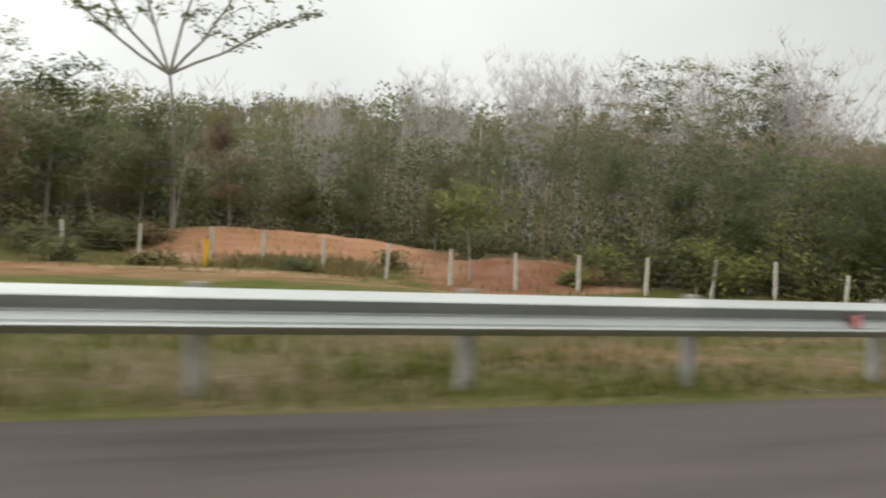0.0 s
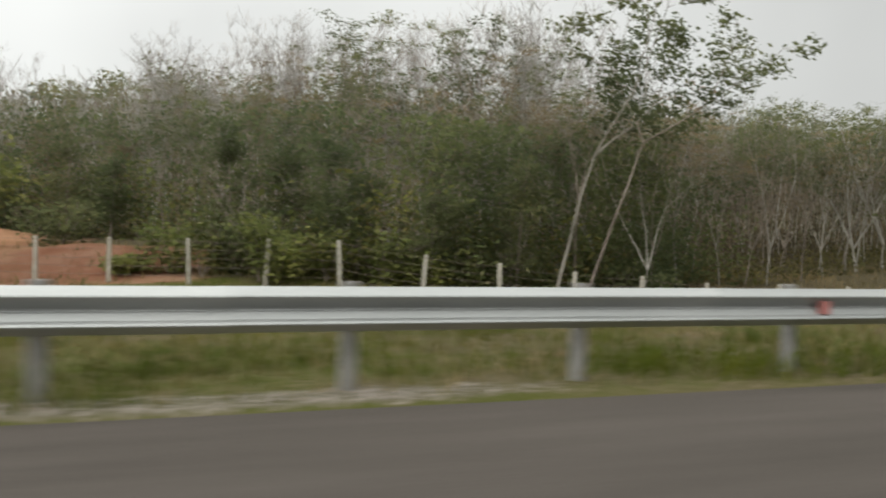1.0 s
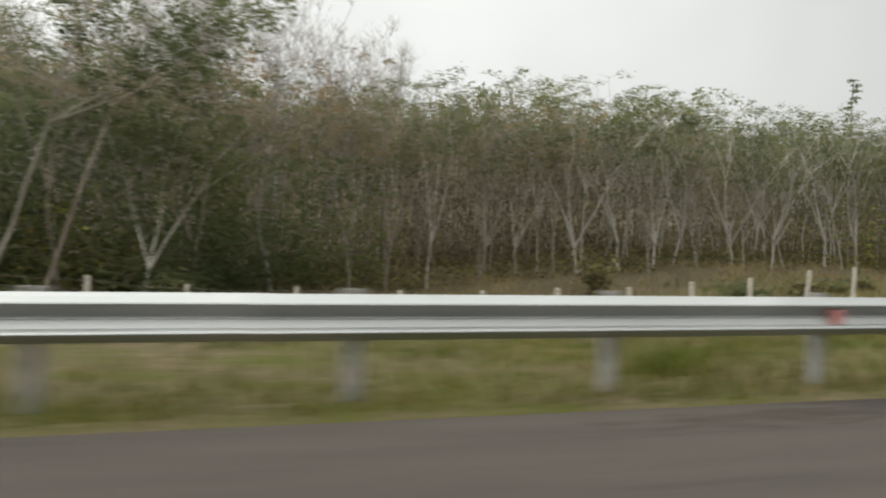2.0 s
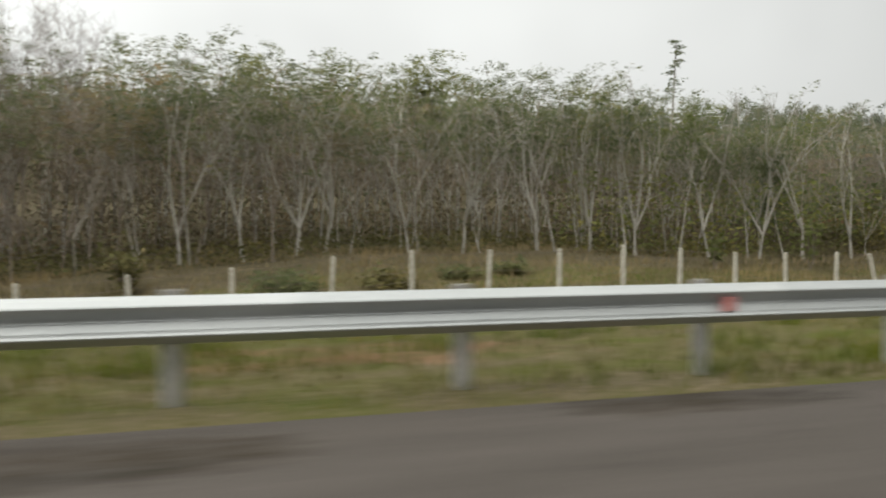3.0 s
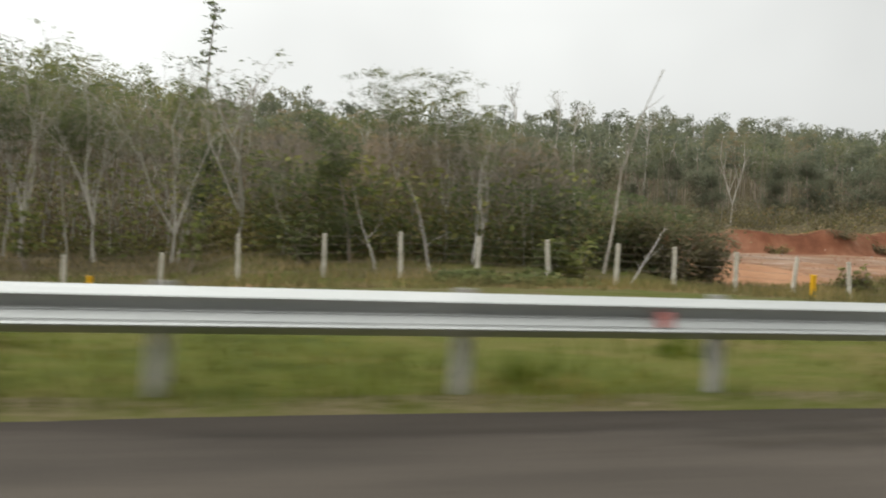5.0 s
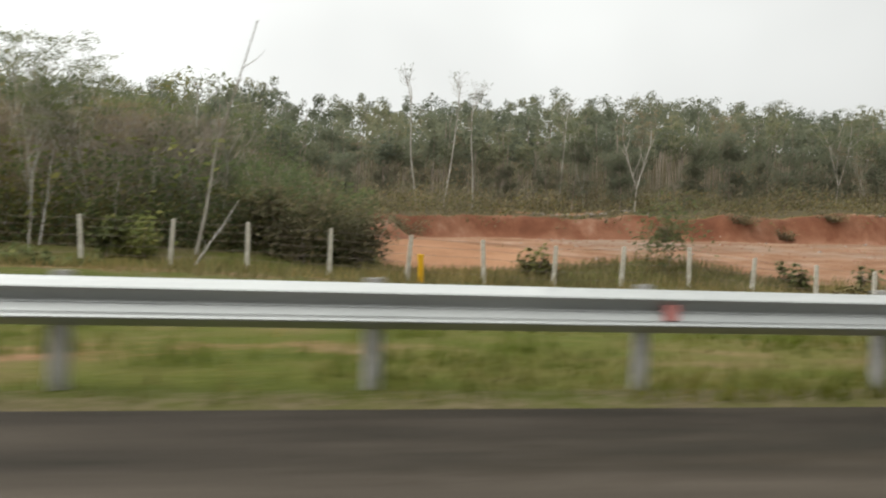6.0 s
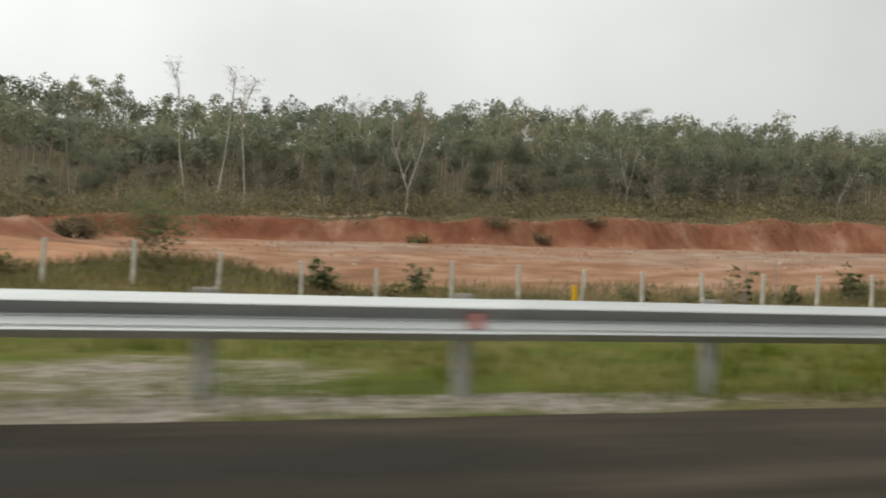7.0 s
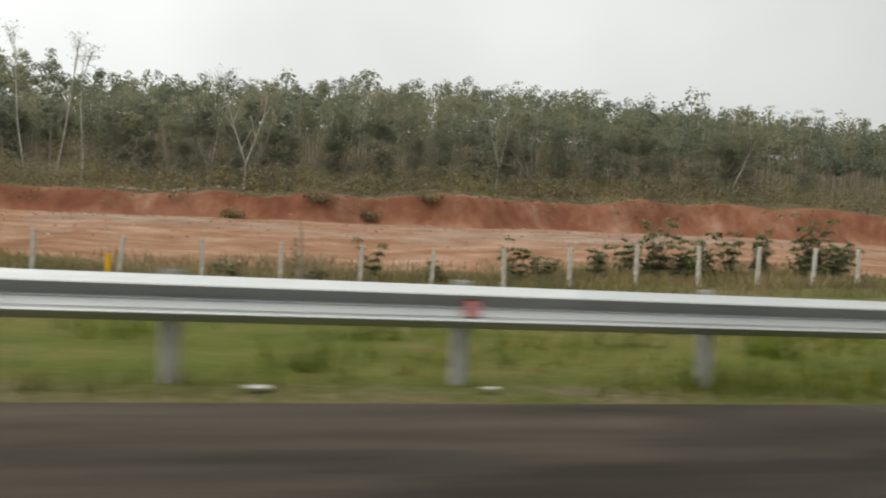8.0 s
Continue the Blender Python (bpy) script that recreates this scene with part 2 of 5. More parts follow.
l_.new(xyz_.outputs[0], wear.inputs["Value"])
c_ = mixed(n_, l_, wear.outputs[0], c_, ramp(n_, l_, stain_, [(0.40, (0.36, 0.355, 0.35)), (0.455, (0.92,) * 3), (0.58, (1.0,) * 3), (0.66, (1.20, 1.19, 1.17))]), "MULTIPLY")
pt_ = n_.new("ShaderNodeAttribute")
pt_.attribute_name = "patch"
fray = n_.new("ShaderNodeMath")
fray.operation = "MULTIPLY_ADD"
l_.new(mixed(n_, l_, 0.5, texture(n_, l_, 0.9, 5, (0.35, 1.6, 1)), texture(n_, l_, 4.5, 4, (0.5, 1.6, 1))), fray.inputs[0])
fray.inputs[1].default_value = 1.2
l_.new(pt_.outputs["Fac"], fray.inputs[2])
share = n_.new("ShaderNodeMapRange")
share.inputs["From Min"].default_value, share.inputs["From Max"].default_value = 0.92, 1.26
l_.new(fray.outputs[0], share.inputs["Value"])
c_ = mixed(n_, l_, share.outputs[0], c_, ramp(n_, l_, mixed(n_, l_, 0.4, stain_, mid_), [(0.40, (0.019, 0.0175, 0.0135)), (0.48, (0.024, 0.0205, 0.0150)), (0.55, (0.034, 0.0275, 0.0195)), (0.66, (0.050, 0.040, 0.029))]))
l_.new(mixed(n_, l_, 0.5, c_, ramp(n_, l_, fine_, [(0.3, (0.55,) * 3), (0.7, (1.35,) * 3)]), "MULTIPLY"), b_.inputs["Base Color"])
bumped(n_, l_, b_, fine_, 0.5, 0.006)

# Ground: grass and litter, with bare red earth, pale gravel and leaf litter where the sheet's "soil" layer says so.
M_GROUND, n_, l_, b_ = shader("verge_ground", 0.97)
at_ = n_.new("ShaderNodeAttribute")
at_.attribute_name = "soil"
sp_ = n_.new("ShaderNodeSeparateColor")
l_.new(at_.outputs["Color"], sp_.inputs[0])
w1_, w2_, w3_ = texture(n_, l_, 0.22, 5), texture(n_, l_, 1.7, 5, (0.6, 1, 1)), texture(n_, l_, 14, 3)
grass_ = ramp(n_, l_, mixed(n_, l_, 0.5, w1_, w2_), [(0.32, (0.040, 0.050, 0.008)), (0.46, (0.066, 0.074, 0.013)), (0.58, (0.092, 0.083, 0.024)), (0.72, (0.145, 0.100, 0.052))])
we_ = texture(n_, l_, 0.35, 6, (0.6, 1, 1))
earth_ = ramp(n_, l_, mixed(n_, l_, 0.25, we_, w2_), [(0.26, (0.100, 0.050, 0.027)), (0.42, (0.168, 0.086, 0.047)), (0.54, (0.218, 0.122, 0.073)), (0.70, (0.295, 0.205, 0.148))])
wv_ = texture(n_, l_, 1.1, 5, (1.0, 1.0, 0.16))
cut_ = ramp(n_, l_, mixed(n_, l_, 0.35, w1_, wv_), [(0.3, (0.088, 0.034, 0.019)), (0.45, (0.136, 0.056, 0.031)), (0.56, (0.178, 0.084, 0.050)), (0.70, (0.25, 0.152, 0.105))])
gravel_ = ramp(n_, l_, mixed(n_, l_, 0.6, w2_, w3_), [(0.3, (0.102, 0.086, 0.067)), (0.55, (0.173, 0.150, 0.125)), (0.75, (0.256, 0.230, 0.198))])
litter_ = ramp(n_, l_, mixed(n_, l_, 0.6, w2_, w3_), [(0.3, (0.051, 0.042, 0.024)), (0.55, (0.090, 0.074, 0.042)), (0.75, (0.141, 0.112, 0.067))])


pa_ = n_.new("ShaderNodeAttribute")
pa_.attribute_name = "spoil"
ws_ = texture(n_, l_, 0.9, 6, (0.22, 1.0, 1.0))
spoil_ = ramp(n_, l_, mixed(n_, l_, 0.5, ws_, w1_), [(0.32, (0.075, 0.049, 0.035)), (0.43, (0.154, 0.101, 0.070)), (0.55, (0.216, 0.154, 0.113)), (0.72, (0.305, 0.246, 0.200))])


def edge(sock):
    """The layer's share, frayed by the noises."""
    a = n_.new("ShaderNodeMath")
    a.operation = "MULTIPLY_ADD"
    l_.new(mixed(n_, l_, 0.3, mixed(n_, l_, 0.5, w2_, w1_), w3_), a.inputs[0])
    a.inputs[1].default_value = 1.4
    l_.new(sock, a.inputs[2])
    m = n_.new("ShaderNodeMapRange")
    m.inputs["From Min"].default_value, m.inputs["From Max"].default_value = 1.08, 1.32
    l_.new(a.outputs[0], m.inputs["Value"])
    return m.outputs[0]


sa_ = n_.new("ShaderNodeAttribute")
sa_.attribute_name = "sand"
sand_ = ramp(n_, l_, mixed(n_, l_, 0.3, w1_, w2_), [(0.32, (0.200, 0.098, 0.052)), (0.5, (0.255, 0.134, 0.074)), (0.68, (0.315, 0.180, 0.106))])
c_ = mixed(n_, l_, edge(sp_.outputs[2]), grass_, litter_)
c_ = mixed(n_, l_, edge(sp_.outputs[0]), c_, earth_)
c_ = mixed(n_, l_, edge(sp_.outputs[1]), c_, gravel_)
c_ = mixed(n_, l_, edge(pa_.outputs["Fac"]), c_, spoil_)
c_ = mixed(n_, l_, edge(sa_.outputs["Fac"]), c_, sand_)
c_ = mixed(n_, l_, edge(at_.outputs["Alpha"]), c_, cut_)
l_.new(mixed(n_, l_, 0.4, c_, ramp(n_, l_, w3_, [(0.3, (0.6,) * 3), (0.7, (1.3,) * 3)]), "MULTIPLY"), b_.inputs["Base Color"])
bumped(n_, l_, b_, mixed(n_, l_, 0.5, w2_, w3_), 0.6, 0.08)


# ---- helpers for meshes ----
def link(name, verts, faces, material, parent=None, label="", smooth=False):
    me = bpy.data.meshes.new(name)
    me.from_pydata([tuple(v) for v in verts], [], [tuple(f) for f in faces])
    me.materials.append(material)
    if smooth:
        me.shade_smooth()
    ob = new(name, me)
    if parent:
        ob.parent = parent
    if label:
        ob["label"] = label
    return ob


def quads(name, v, material, parent=None, label=""):
    """One mesh of loose quads; v is an array of n x 4 x 3."""
    v = np.asarray(v, dtype=np.float32)
    k = len(v)
    me = bpy.data.meshes.new(name)
    me.vertices.add(4 * k)
    me.vertices.foreach_set("co", v.ravel())
    me.loops.add(4 * k)
    me.loops.foreach_set("vertex_index", np.arange(4 * k, dtype=np.int32))
    me.polygons.add(k)
    me.polygons.foreach_set("loop_start", np.arange(0, 4 * k, 4, dtype=np.int32))
    me.update()
    me.validate()
    me.materials.append(material)
    ob = new(name, me)
    if parent:
        ob.parent = parent
    if label:
        ob["label"] = label
    return ob


def thing(name, label, category, group="", at=None):
    ob = tagged(new(name), label, category, group)
    if at is not None:
        ob.matrix_basis = at
    return ob


def part(name, bm, material, parent, label=""):
    me = bpy.data.meshes.new(name)
    bm.to_mesh(me)
    bm.free()
    me.materials.append(material)
    ob = new(name, me)
    ob.parent = parent
    if label:
        ob["label"] = label
    return ob


def lump(sizes, bevel=0.01, segments=2):
    bm = bmesh.new()
    bmesh.ops.create_cube(bm, size=1)
    bmesh.ops.scale(bm, vec=sizes, verts=bm.verts)
    bmesh.ops.bevel(bm, geom=bm.edges[:], offset=bevel, segments=segments, affect="EDGES", profile=0.6)
    return bm


def smoothstep(a, b, x):
    t = np.clip((x - a) / (b - a), 0, 1)
    return t * t * (3 - 2 * t)


def leaves(rng, at, size, flat=0.5, slim=0.45, droop=0.0):
    """Leaf quads centred at the given places: random turn, tilted from the level by flat."""
    k = len(at)
    turn = rng.uniform(0, 2 * np.pi, k)
    d = np.stack([np.cos(turn), np.sin(turn), rng.normal(-droop, flat, k)], -1)
    d /= np.linalg.norm(d, axis=1)[:, None]
    up = np.stack([rng.normal(0, flat, k), rng.normal(0, flat, k), np.ones(k)], -1)
    s = np.cross(d, up)
    s /= np.linalg.norm(s, axis=1)[:, None] + 1e-6
    ln = (size * rng.uniform(0.6, 1.4, k))[:, None]
    a, b = d * ln * 0.5, s * ln * slim * 0.5
    at = np.asarray(at)
    return np.stack([at - a, at + b * 1.1 - a * 0.1, at + a, at - b * 1.1 - a * 0.1], 1)


def tubes(segs, sides=5):
    """Tapered tubes from rows of p0, p1, r0, r1: verts and faces of one mesh."""
    vs, fs = [], []
    ang = np.arange(sides) * 2 * np.pi / sides
    for p0, p1, r0, r1 in segs:
        p0, p1 = np.asarray(p0, float), np.asarray(p1, float)
        d = p1 - p0
        d = d / (np.linalg.norm(d) + 1e-9)
        u = np.cross(d, (1, 0, 0) if abs(d[0]) < 0.8 else (0, 1, 0))
        u /= np.linalg.norm(u)
        w = np.cross(d, u)
        o = len(vs)
        for p, r in ((p0, r0), (p1, r1)):
            vs.extend(p + r * (np.cos(a) * u + np.sin(a) * w) for a in ang)
        fs.extend((o + i, o + (i + 1) % sides, o + sides + (i + 1) % sides, o + sides + i) for i in range(sides))
    return vs, fs


def limb(rng, segs, p, d, length, r, steps, bend, lift=0.0):
    """A crooked limb of several tubes; returns its joints."""
    pts = [np.array(p, float)]
    d = np.array(d, float)
    for i in range(steps):
        d = d + rng.normal(0, bend, 3) + (0, 0, lift)
        d /= np.linalg.norm(d)
        q = pts[-1] + d * length / steps
        r0, r1 = r * (1 - 0.6 * i / steps), r * (1 - 0.6 * (i + 1) / steps)
        segs.append((pts[-1], q, r0, r1))
        pts.append(q)
    return pts, d, r * 0.4


# ---- the lie of the land ----
FENCE_KNOTS = ((-10, 15, 40, 65, 90, 115, 140, 165), (37.3, 26.1, 24.3, 28.1, 29.8, 30.3, 31.2, 30.6))
TOP_KNOTS = ((-20, -10.6, -5, 0, 10.8, 13.6, 19, 25, 34, 40, 45.5, 50, 57, 60.4, 66, 72, 78, 81, 83.6, 90, 101, 107.7, 113.6, 119.6, 122.6, 128.7, 132, 138, 150, 156, 159, 168),
             (1.24, 1.26, 0.84, 0.72, 0.87, 0.44, 0.0, -0.39, -0.49, -0.24, 0.1, 0.5, 0.52, 0.66, 0.36, 0.27, 0.05, 0.3, 1.09, 1.4, 1.33, 1.0, 0.81, 0.95, 0.53, 0.1, 0.5, 0.32, 0.4, 0.71, 1.0, 1.3))


def fence_y(x):
    return np.interp(x, *FENCE_KNOTS)


def fence_top(x):
    return np.interp(x, *TOP_KNOTS)


def rough(x, y):
    return (np.sin(x * 0.53 + 1.3 * np.sin(y * 0.31)) + np.sin(y * 0.61 + 1.7 * np.sin(x * 0.23)) + 0.6 * np.sin(x * 1.37 + y * 1.13) + 0.5 * np.sin(x * 2.3 - y * 1.9)) / 3.1


def land(x, y):
    """Height of the ground."""
    x, y = np.asarray(x, float), np.asarray(y, float)
    fy, zf = fence_y(x), fence_top(x) - 1.75
    near = 0.03 + 0.05 * rough(x * 2, y * 2) * smoothstep(5.4, 8, y)
    z = near + (zf - near) * smoothstep(8.5, fy - 1.0, y)
    back = np.clip(y - fy, 0, None)
    # plantation side: slow rise, then the hill
    wood = zf + 0.145 * np.clip(back, 0, 9) + 0.045 * np.clip(back - 9, 0, 22)
    wood = wood + 0.78 * np.exp(-((x + 9.0) / 7.2) ** 4 - ((y - 43.5) / 3.6) ** 2) + 0.75 * np.exp(-((x - 0.8) / 3.6) ** 2 - ((y - 36.8) / 2.0) ** 2)
    # clearing: bare slope to the cut bank
    foot = 1.0 + 0.018 * np.clip(x - 130, -25, 60)
    bare = zf + (foot - zf) * smoothstep(0.5, 42, back) + 1.05 * np.exp(-((x - 121.5) / 6.0) ** 2 - ((y - 35) / 2.2) ** 2)
    bare = bare + 0.6 * np.exp(-((x - 111) / 5) ** 2 - ((y - 47) / 6) ** 2) + 0.75 * np.exp(-((x - 112.6) / 5.2) ** 8 - ((y - 42.4) / 3.8) ** 4) + 1.9 * np.exp(-((x - 108.4) / 2.9) ** 2 - ((y - 57) / 2.6) ** 2) * (1 + 0.15 * np.sin(x * 1.9))
    bank_y = bank_line(x)
    bare = bare + np.interp(x, (105, 120, 140, 190, 240), (2.3, 2.5, 2.9, 4.2, 4.4)) * (0.8 * smoothstep(0, 2.6, y - bank_y) + 0.2 * smoothstep(2, 8, y - bank_y)) * (1 + 0.09 * np.sin(x * 0.43 + 2 * np.sin(x * 0.13)) + 0.03 * np.sin(x * 2.1 + 2 * np.sin(x * 0.7))) + 0.05 * np.sin(x * 1.3 + 2.6 * np.sin(x * 0.33)) * smoothstep(-1, 1, y - bank_y) * smoothstep(5, 2, y - bank_y)
    side = smoothstep(101, 109, x)
    z2 = wood * (1 - side) + bare * side
    z2 = z2 + 3.2 * smoothstep(103, 96, x) * smoothstep(58, 86, y)
    hill = 0.105 * np.clip(y - 86, 0, 56) + 0.30 * np.clip(y - 142, 0, 45) + 0.02 * np.clip(y - 187, 0, 300)
    z = np.where(y > fy - 1.0, z2, z) + hill
    z = z + 0.10 * rough(x, y) * smoothstep(9, 20, y) + 0.8 * rough(x * 0.1, y * 0.1) * smoothstep(80, 120, y)
    z = np.where(y < 4.9, -0.06 - 0.1 * smoothstep(8.5, 14, -y), z)
    z = np.where((y >= 4.9) & (y < 5.2), -0.06 + (y - 4.9) / 0.3 * 0.08, z)
    return z


def bank_line(x):
    """Foot of the cut bank."""
    return 73 + 1.6 * np.sin(x * 0.11) + 0.8 * np.sin(x * 0.37 + 1) + 0.16 * np.sin(x * 0.61 + 2.2 * np.sin(x * 0.23)) + 0.05 * np.sin(x * 2.4 + np.sin(x * 0.9))


def spot(x, y, cx, cy, rx, ry):
    return np.exp(-((x - cx) / rx) ** 4 - ((y - cy) / ry) ** 4)


def axis(*pieces):
    out = []
    for a, b, step in pieces:
        out.extend(np.arange(a, b, step))
    return np.array(out)


gx = axis((-1600, -200, 100), (-200, -50, 6), (-50, 180, 0.5), (180, 330, 3), (330, 2000, 100))
gy = axis((-1500, -60, 90), (-60, 4.8, 6), (4.8, 9, 0.15), (9, 22, 0.65), (22, 52, 0.5), (52, 90, 0.7), (90, 220, 5), (220, 2200, 90))
GX, GY = np.meshgrid(gx, gy, indexing="ij")
GZ = land(GX, GY)
ni, nj = GX.shape
idx = np.arange(ni * nj).reshape(ni, nj)
ground = link("ground", [], [], M_GROUND)
me = bpy.data.meshes.new("ground")
me.vertices.add(ni * nj)
me.vertices.foreach_set("co", np.stack([GX, GY, GZ], -1).astype(np.float32).ravel())
fc = np.stack([idx[:-1, :-1], idx[1:, :-1], idx[1:, 1:], idx[:-1, 1:]], -1).reshape(-1, 4)
me.loops.add(fc.size)
me.loops.foreach_set("vertex_index", fc.astype(np.int32).ravel())
me.polygons.add(len(fc))
me.polygons.foreach_set("loop_start", np.arange(0, fc.size, 4, dtype=np.int32))
me.update()
me.materials.append(M_GROUND)
me.shade_smooth()
back_ = GY - fence_y(GX)
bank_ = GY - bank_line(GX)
red_ = np.maximum.reduce([
    spot(GX, GY, -8, 41.5, 9.5, 5.0) * 1.0, spot(GX, GY, -17, 28.5, 24, 9.5) * 0.56, spot(GX, GY, 1.5, 34.5, 6.0, 4.5) * 0.95,
    smoothstep(106, 109, GX + np.clip((GY - 45) * 0.18, 0, 5)) * smoothstep(np.interp(GX, (110, 128), (2.5, 4.0)), np.interp(GX, (110, 128), (6.5, 12.0)), back_ - 2.5 * spot(GX, GY, 123, 34, 9, 5)) * smoothstep(4.6, 3.2, GY - bank_line(GX)) * 1.0,
    spot(GX, GY, 95, 26, 14, 3) * 0.45, spot(GX, GY, 133, 86.5, 10, 2.4) * 0.85,
    spot(GX, GY, 37.5, 7.4, 3.4, 1.5) * 0.45, spot(GX, GY, -10, 7.4, 2.5, 1) * 0.40, spot(GX, GY, -3.5, 7.0, 2.4, 0.8) * 0.36, spot(GX, GY, 33.5, 6.2, 2.2, 0.8) * 0.38, spot(GX, GY, 14, 7.4, 3, 0.9) * 0.30, spot(GX, GY, 25, 7.2, 3, 0.8) * 0.30, spot(GX, GY, 58, 5.5, 3.5, 0.5) * 0.30, spot(GX, GY, 46, 7.5, 3, 1) * 0.40, spot(GX, GY, 103, 7.2, 3, 0.8) * 0.42, spot(GX, GY, 84.5, 26.5, 3.0, 1.5) * 0.6,
    np.interp(GX, (-30, 62, 80, 100), (0.40, 0.37, 0.26, 0.14)) * smoothstep(0.1, 0.55, rough(GX * 0.55 + 7, GY * 1.5)) * smoothstep(5.5, 6.0, GY) * smoothstep(12, 9, GY)])
gravel_v = np.maximum.reduce([
    spot(GX, GY, 4.6, 5.4, 4, 0.35) * 0.62, spot(GX, GY, 67.8, 5.6, 2.6, 0.45) * 0.72, spot(GX, GY, 114, 5.5, 4.0, 0.45) * 0.8,
    spot(GX, GY, 123.0, 6.5, 2.0, 1.3) * 0.55, spot(GX, GY, 124, 5.4, 4.0, 0.4) * 0.7, 0.5 * smoothstep(0.1, 0.6, rough(GX * 0.5, 3.0)) * spot(GX, bank_, 140, -0.4, 32, 1.3)])
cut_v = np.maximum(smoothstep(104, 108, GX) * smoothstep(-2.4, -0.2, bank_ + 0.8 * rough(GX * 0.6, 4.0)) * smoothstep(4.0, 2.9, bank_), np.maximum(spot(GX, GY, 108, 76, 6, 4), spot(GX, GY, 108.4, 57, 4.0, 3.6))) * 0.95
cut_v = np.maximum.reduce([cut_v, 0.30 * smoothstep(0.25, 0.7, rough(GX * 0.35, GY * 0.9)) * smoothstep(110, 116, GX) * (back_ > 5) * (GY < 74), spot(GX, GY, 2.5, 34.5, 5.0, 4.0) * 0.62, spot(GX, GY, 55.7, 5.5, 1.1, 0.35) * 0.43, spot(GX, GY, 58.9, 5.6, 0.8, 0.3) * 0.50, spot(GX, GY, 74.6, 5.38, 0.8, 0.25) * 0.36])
wood_ = np.maximum(smoothstep(2.5, 7, back_) * smoothstep(109, 104, GX), smoothstep(3.5, 4.5, bank_)) * 0.8
wood_ = np.maximum(wood_, np.interp(GX, (-30, 20, 62, 78), (0.55, 0.52, 0.44, 0.1)) * (GY > 5.3) * (GY < 12))
wood_ = np.maximum(wood_, 0.46 * smoothstep(12, 20, GY) * (GY < 90) * (red_ < 0.5))
wood_ = np.maximum.reduce([wood_, 0.52 * (GY > 4.8) * (GY < 5.6), spot(GX, GY, 118.2, 6.4, 2.8, 2.4) * 0.66])
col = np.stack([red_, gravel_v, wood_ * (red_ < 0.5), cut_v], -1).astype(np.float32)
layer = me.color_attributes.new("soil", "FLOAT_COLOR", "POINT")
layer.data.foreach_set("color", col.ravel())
spoil_v = smoothstep(121, 128, GX) * smoothstep(46, 53, GY) * smoothstep(0.2, -2.5, bank_) * (0.5 + 0.22 * rough(GX * 0.22, GY * 0.5))
sand_v = np.maximum(np.maximum(spot(GX, GY, 112.7, 40.8, 5.4, 4.4), spot(GX, GY, 119.5, 46, 7.5, 5) * 0.62), spot(GX, GY, -8.5, 42.5, 8.0, 3.4)) * 0.9
layer = me.attributes.new("sand", "FLOAT", "POINT")
layer.data.foreach_set("value", sand_v.astype(np.float32).ravel())
layer = me.attributes.new("spoil", "FLOAT", "POINT")
layer.data.foreach_set("value", spoil_v.astype(np.float32).ravel())
ground.data = me
tagged(ground, "rolling ground of verge grass, bare red earth and leaf litter", "ground", kind="structure")

# Asphalt with a broken edge, laid over the ground sheet.
rng = np.random.default_rng(3)
rx = axis((-700, -60, 20), (-60, 190, 0.4), (190, 900, 20))
edge_y = 5.22 + 0.09 * np.sin(rx * 0.05 + 1) + 0.03 * np.sin(rx * 0.9) + rng.normal(0, 0.012, len(rx)) - 0.20 * smoothstep(108, 112, rx) + 0.19 * smoothstep(126, 133, rx)
cols = (-9.5, -4, 0, 2.6, 3.0, 3.3, 3.6, 3.9, 4.15, 4.4, 4.6, 4.78)
vs, fs = [], []
for i, x in enumerate(rx):
    e = edge_y[i]
    vs.extend((x, y, 0.0) for y in cols)
    vs.extend([(x, e - 0.03, 0.0), (x, e, -0.02), (x, e + 0.015, -0.12)])
w = len(cols) + 3
for i in range(len(rx) - 1):
    fs.extend((i * w + j, (i + 1) * w + j, (i + 1) * w + j + 1, i * w + j + 1) for j in range(w - 1))
road = link("road", vs, fs, M_ROAD)
PATCHES = ((44.5, 4.5, 1.2, 0.45, 0.66), (48.3, 4.85, 1.4, 0.4, 0.66), (34.4, 4.8, 1.4, 0.4, 0.66), (39.5, 5.0, 1.2, 0.25, 0.62), (54.2, 4.5, 1.0, 0.4, 0.53), (57.9, 4.7, 1.8, 0.4, 0.5), (66.5, 4.95, 2.2, 0.3, 0.53),
           (69.0, 4.85, 1.6, 0.35, 0.66), (77.5, 4.7, 2.0, 0.35, 0.53), (118, 4.1, 16, 0.66, 0.72), (142.5, 4.95, 3.5, 0.22, 0.53), (28.5, 4.7, 1.6, 0.35, 0.53), (90.0, 4.4, 5.0, 0.5, 0.5))
road_v = np.array(vs)
layer = road.data.attributes.new("patch", "FLOAT", "POINT")
layer.data.foreach_set("value", np.maximum.reduce([spot(road_v[:, 0], road_v[:, 1], cx, cy, rx_, ry_) * f for cx, cy, rx_, ry_, f in PATCHES]).astype(np.float32))
tagged(road, "worn grey-brown asphalt lane with a crumbling edge", "road", kind="structure")


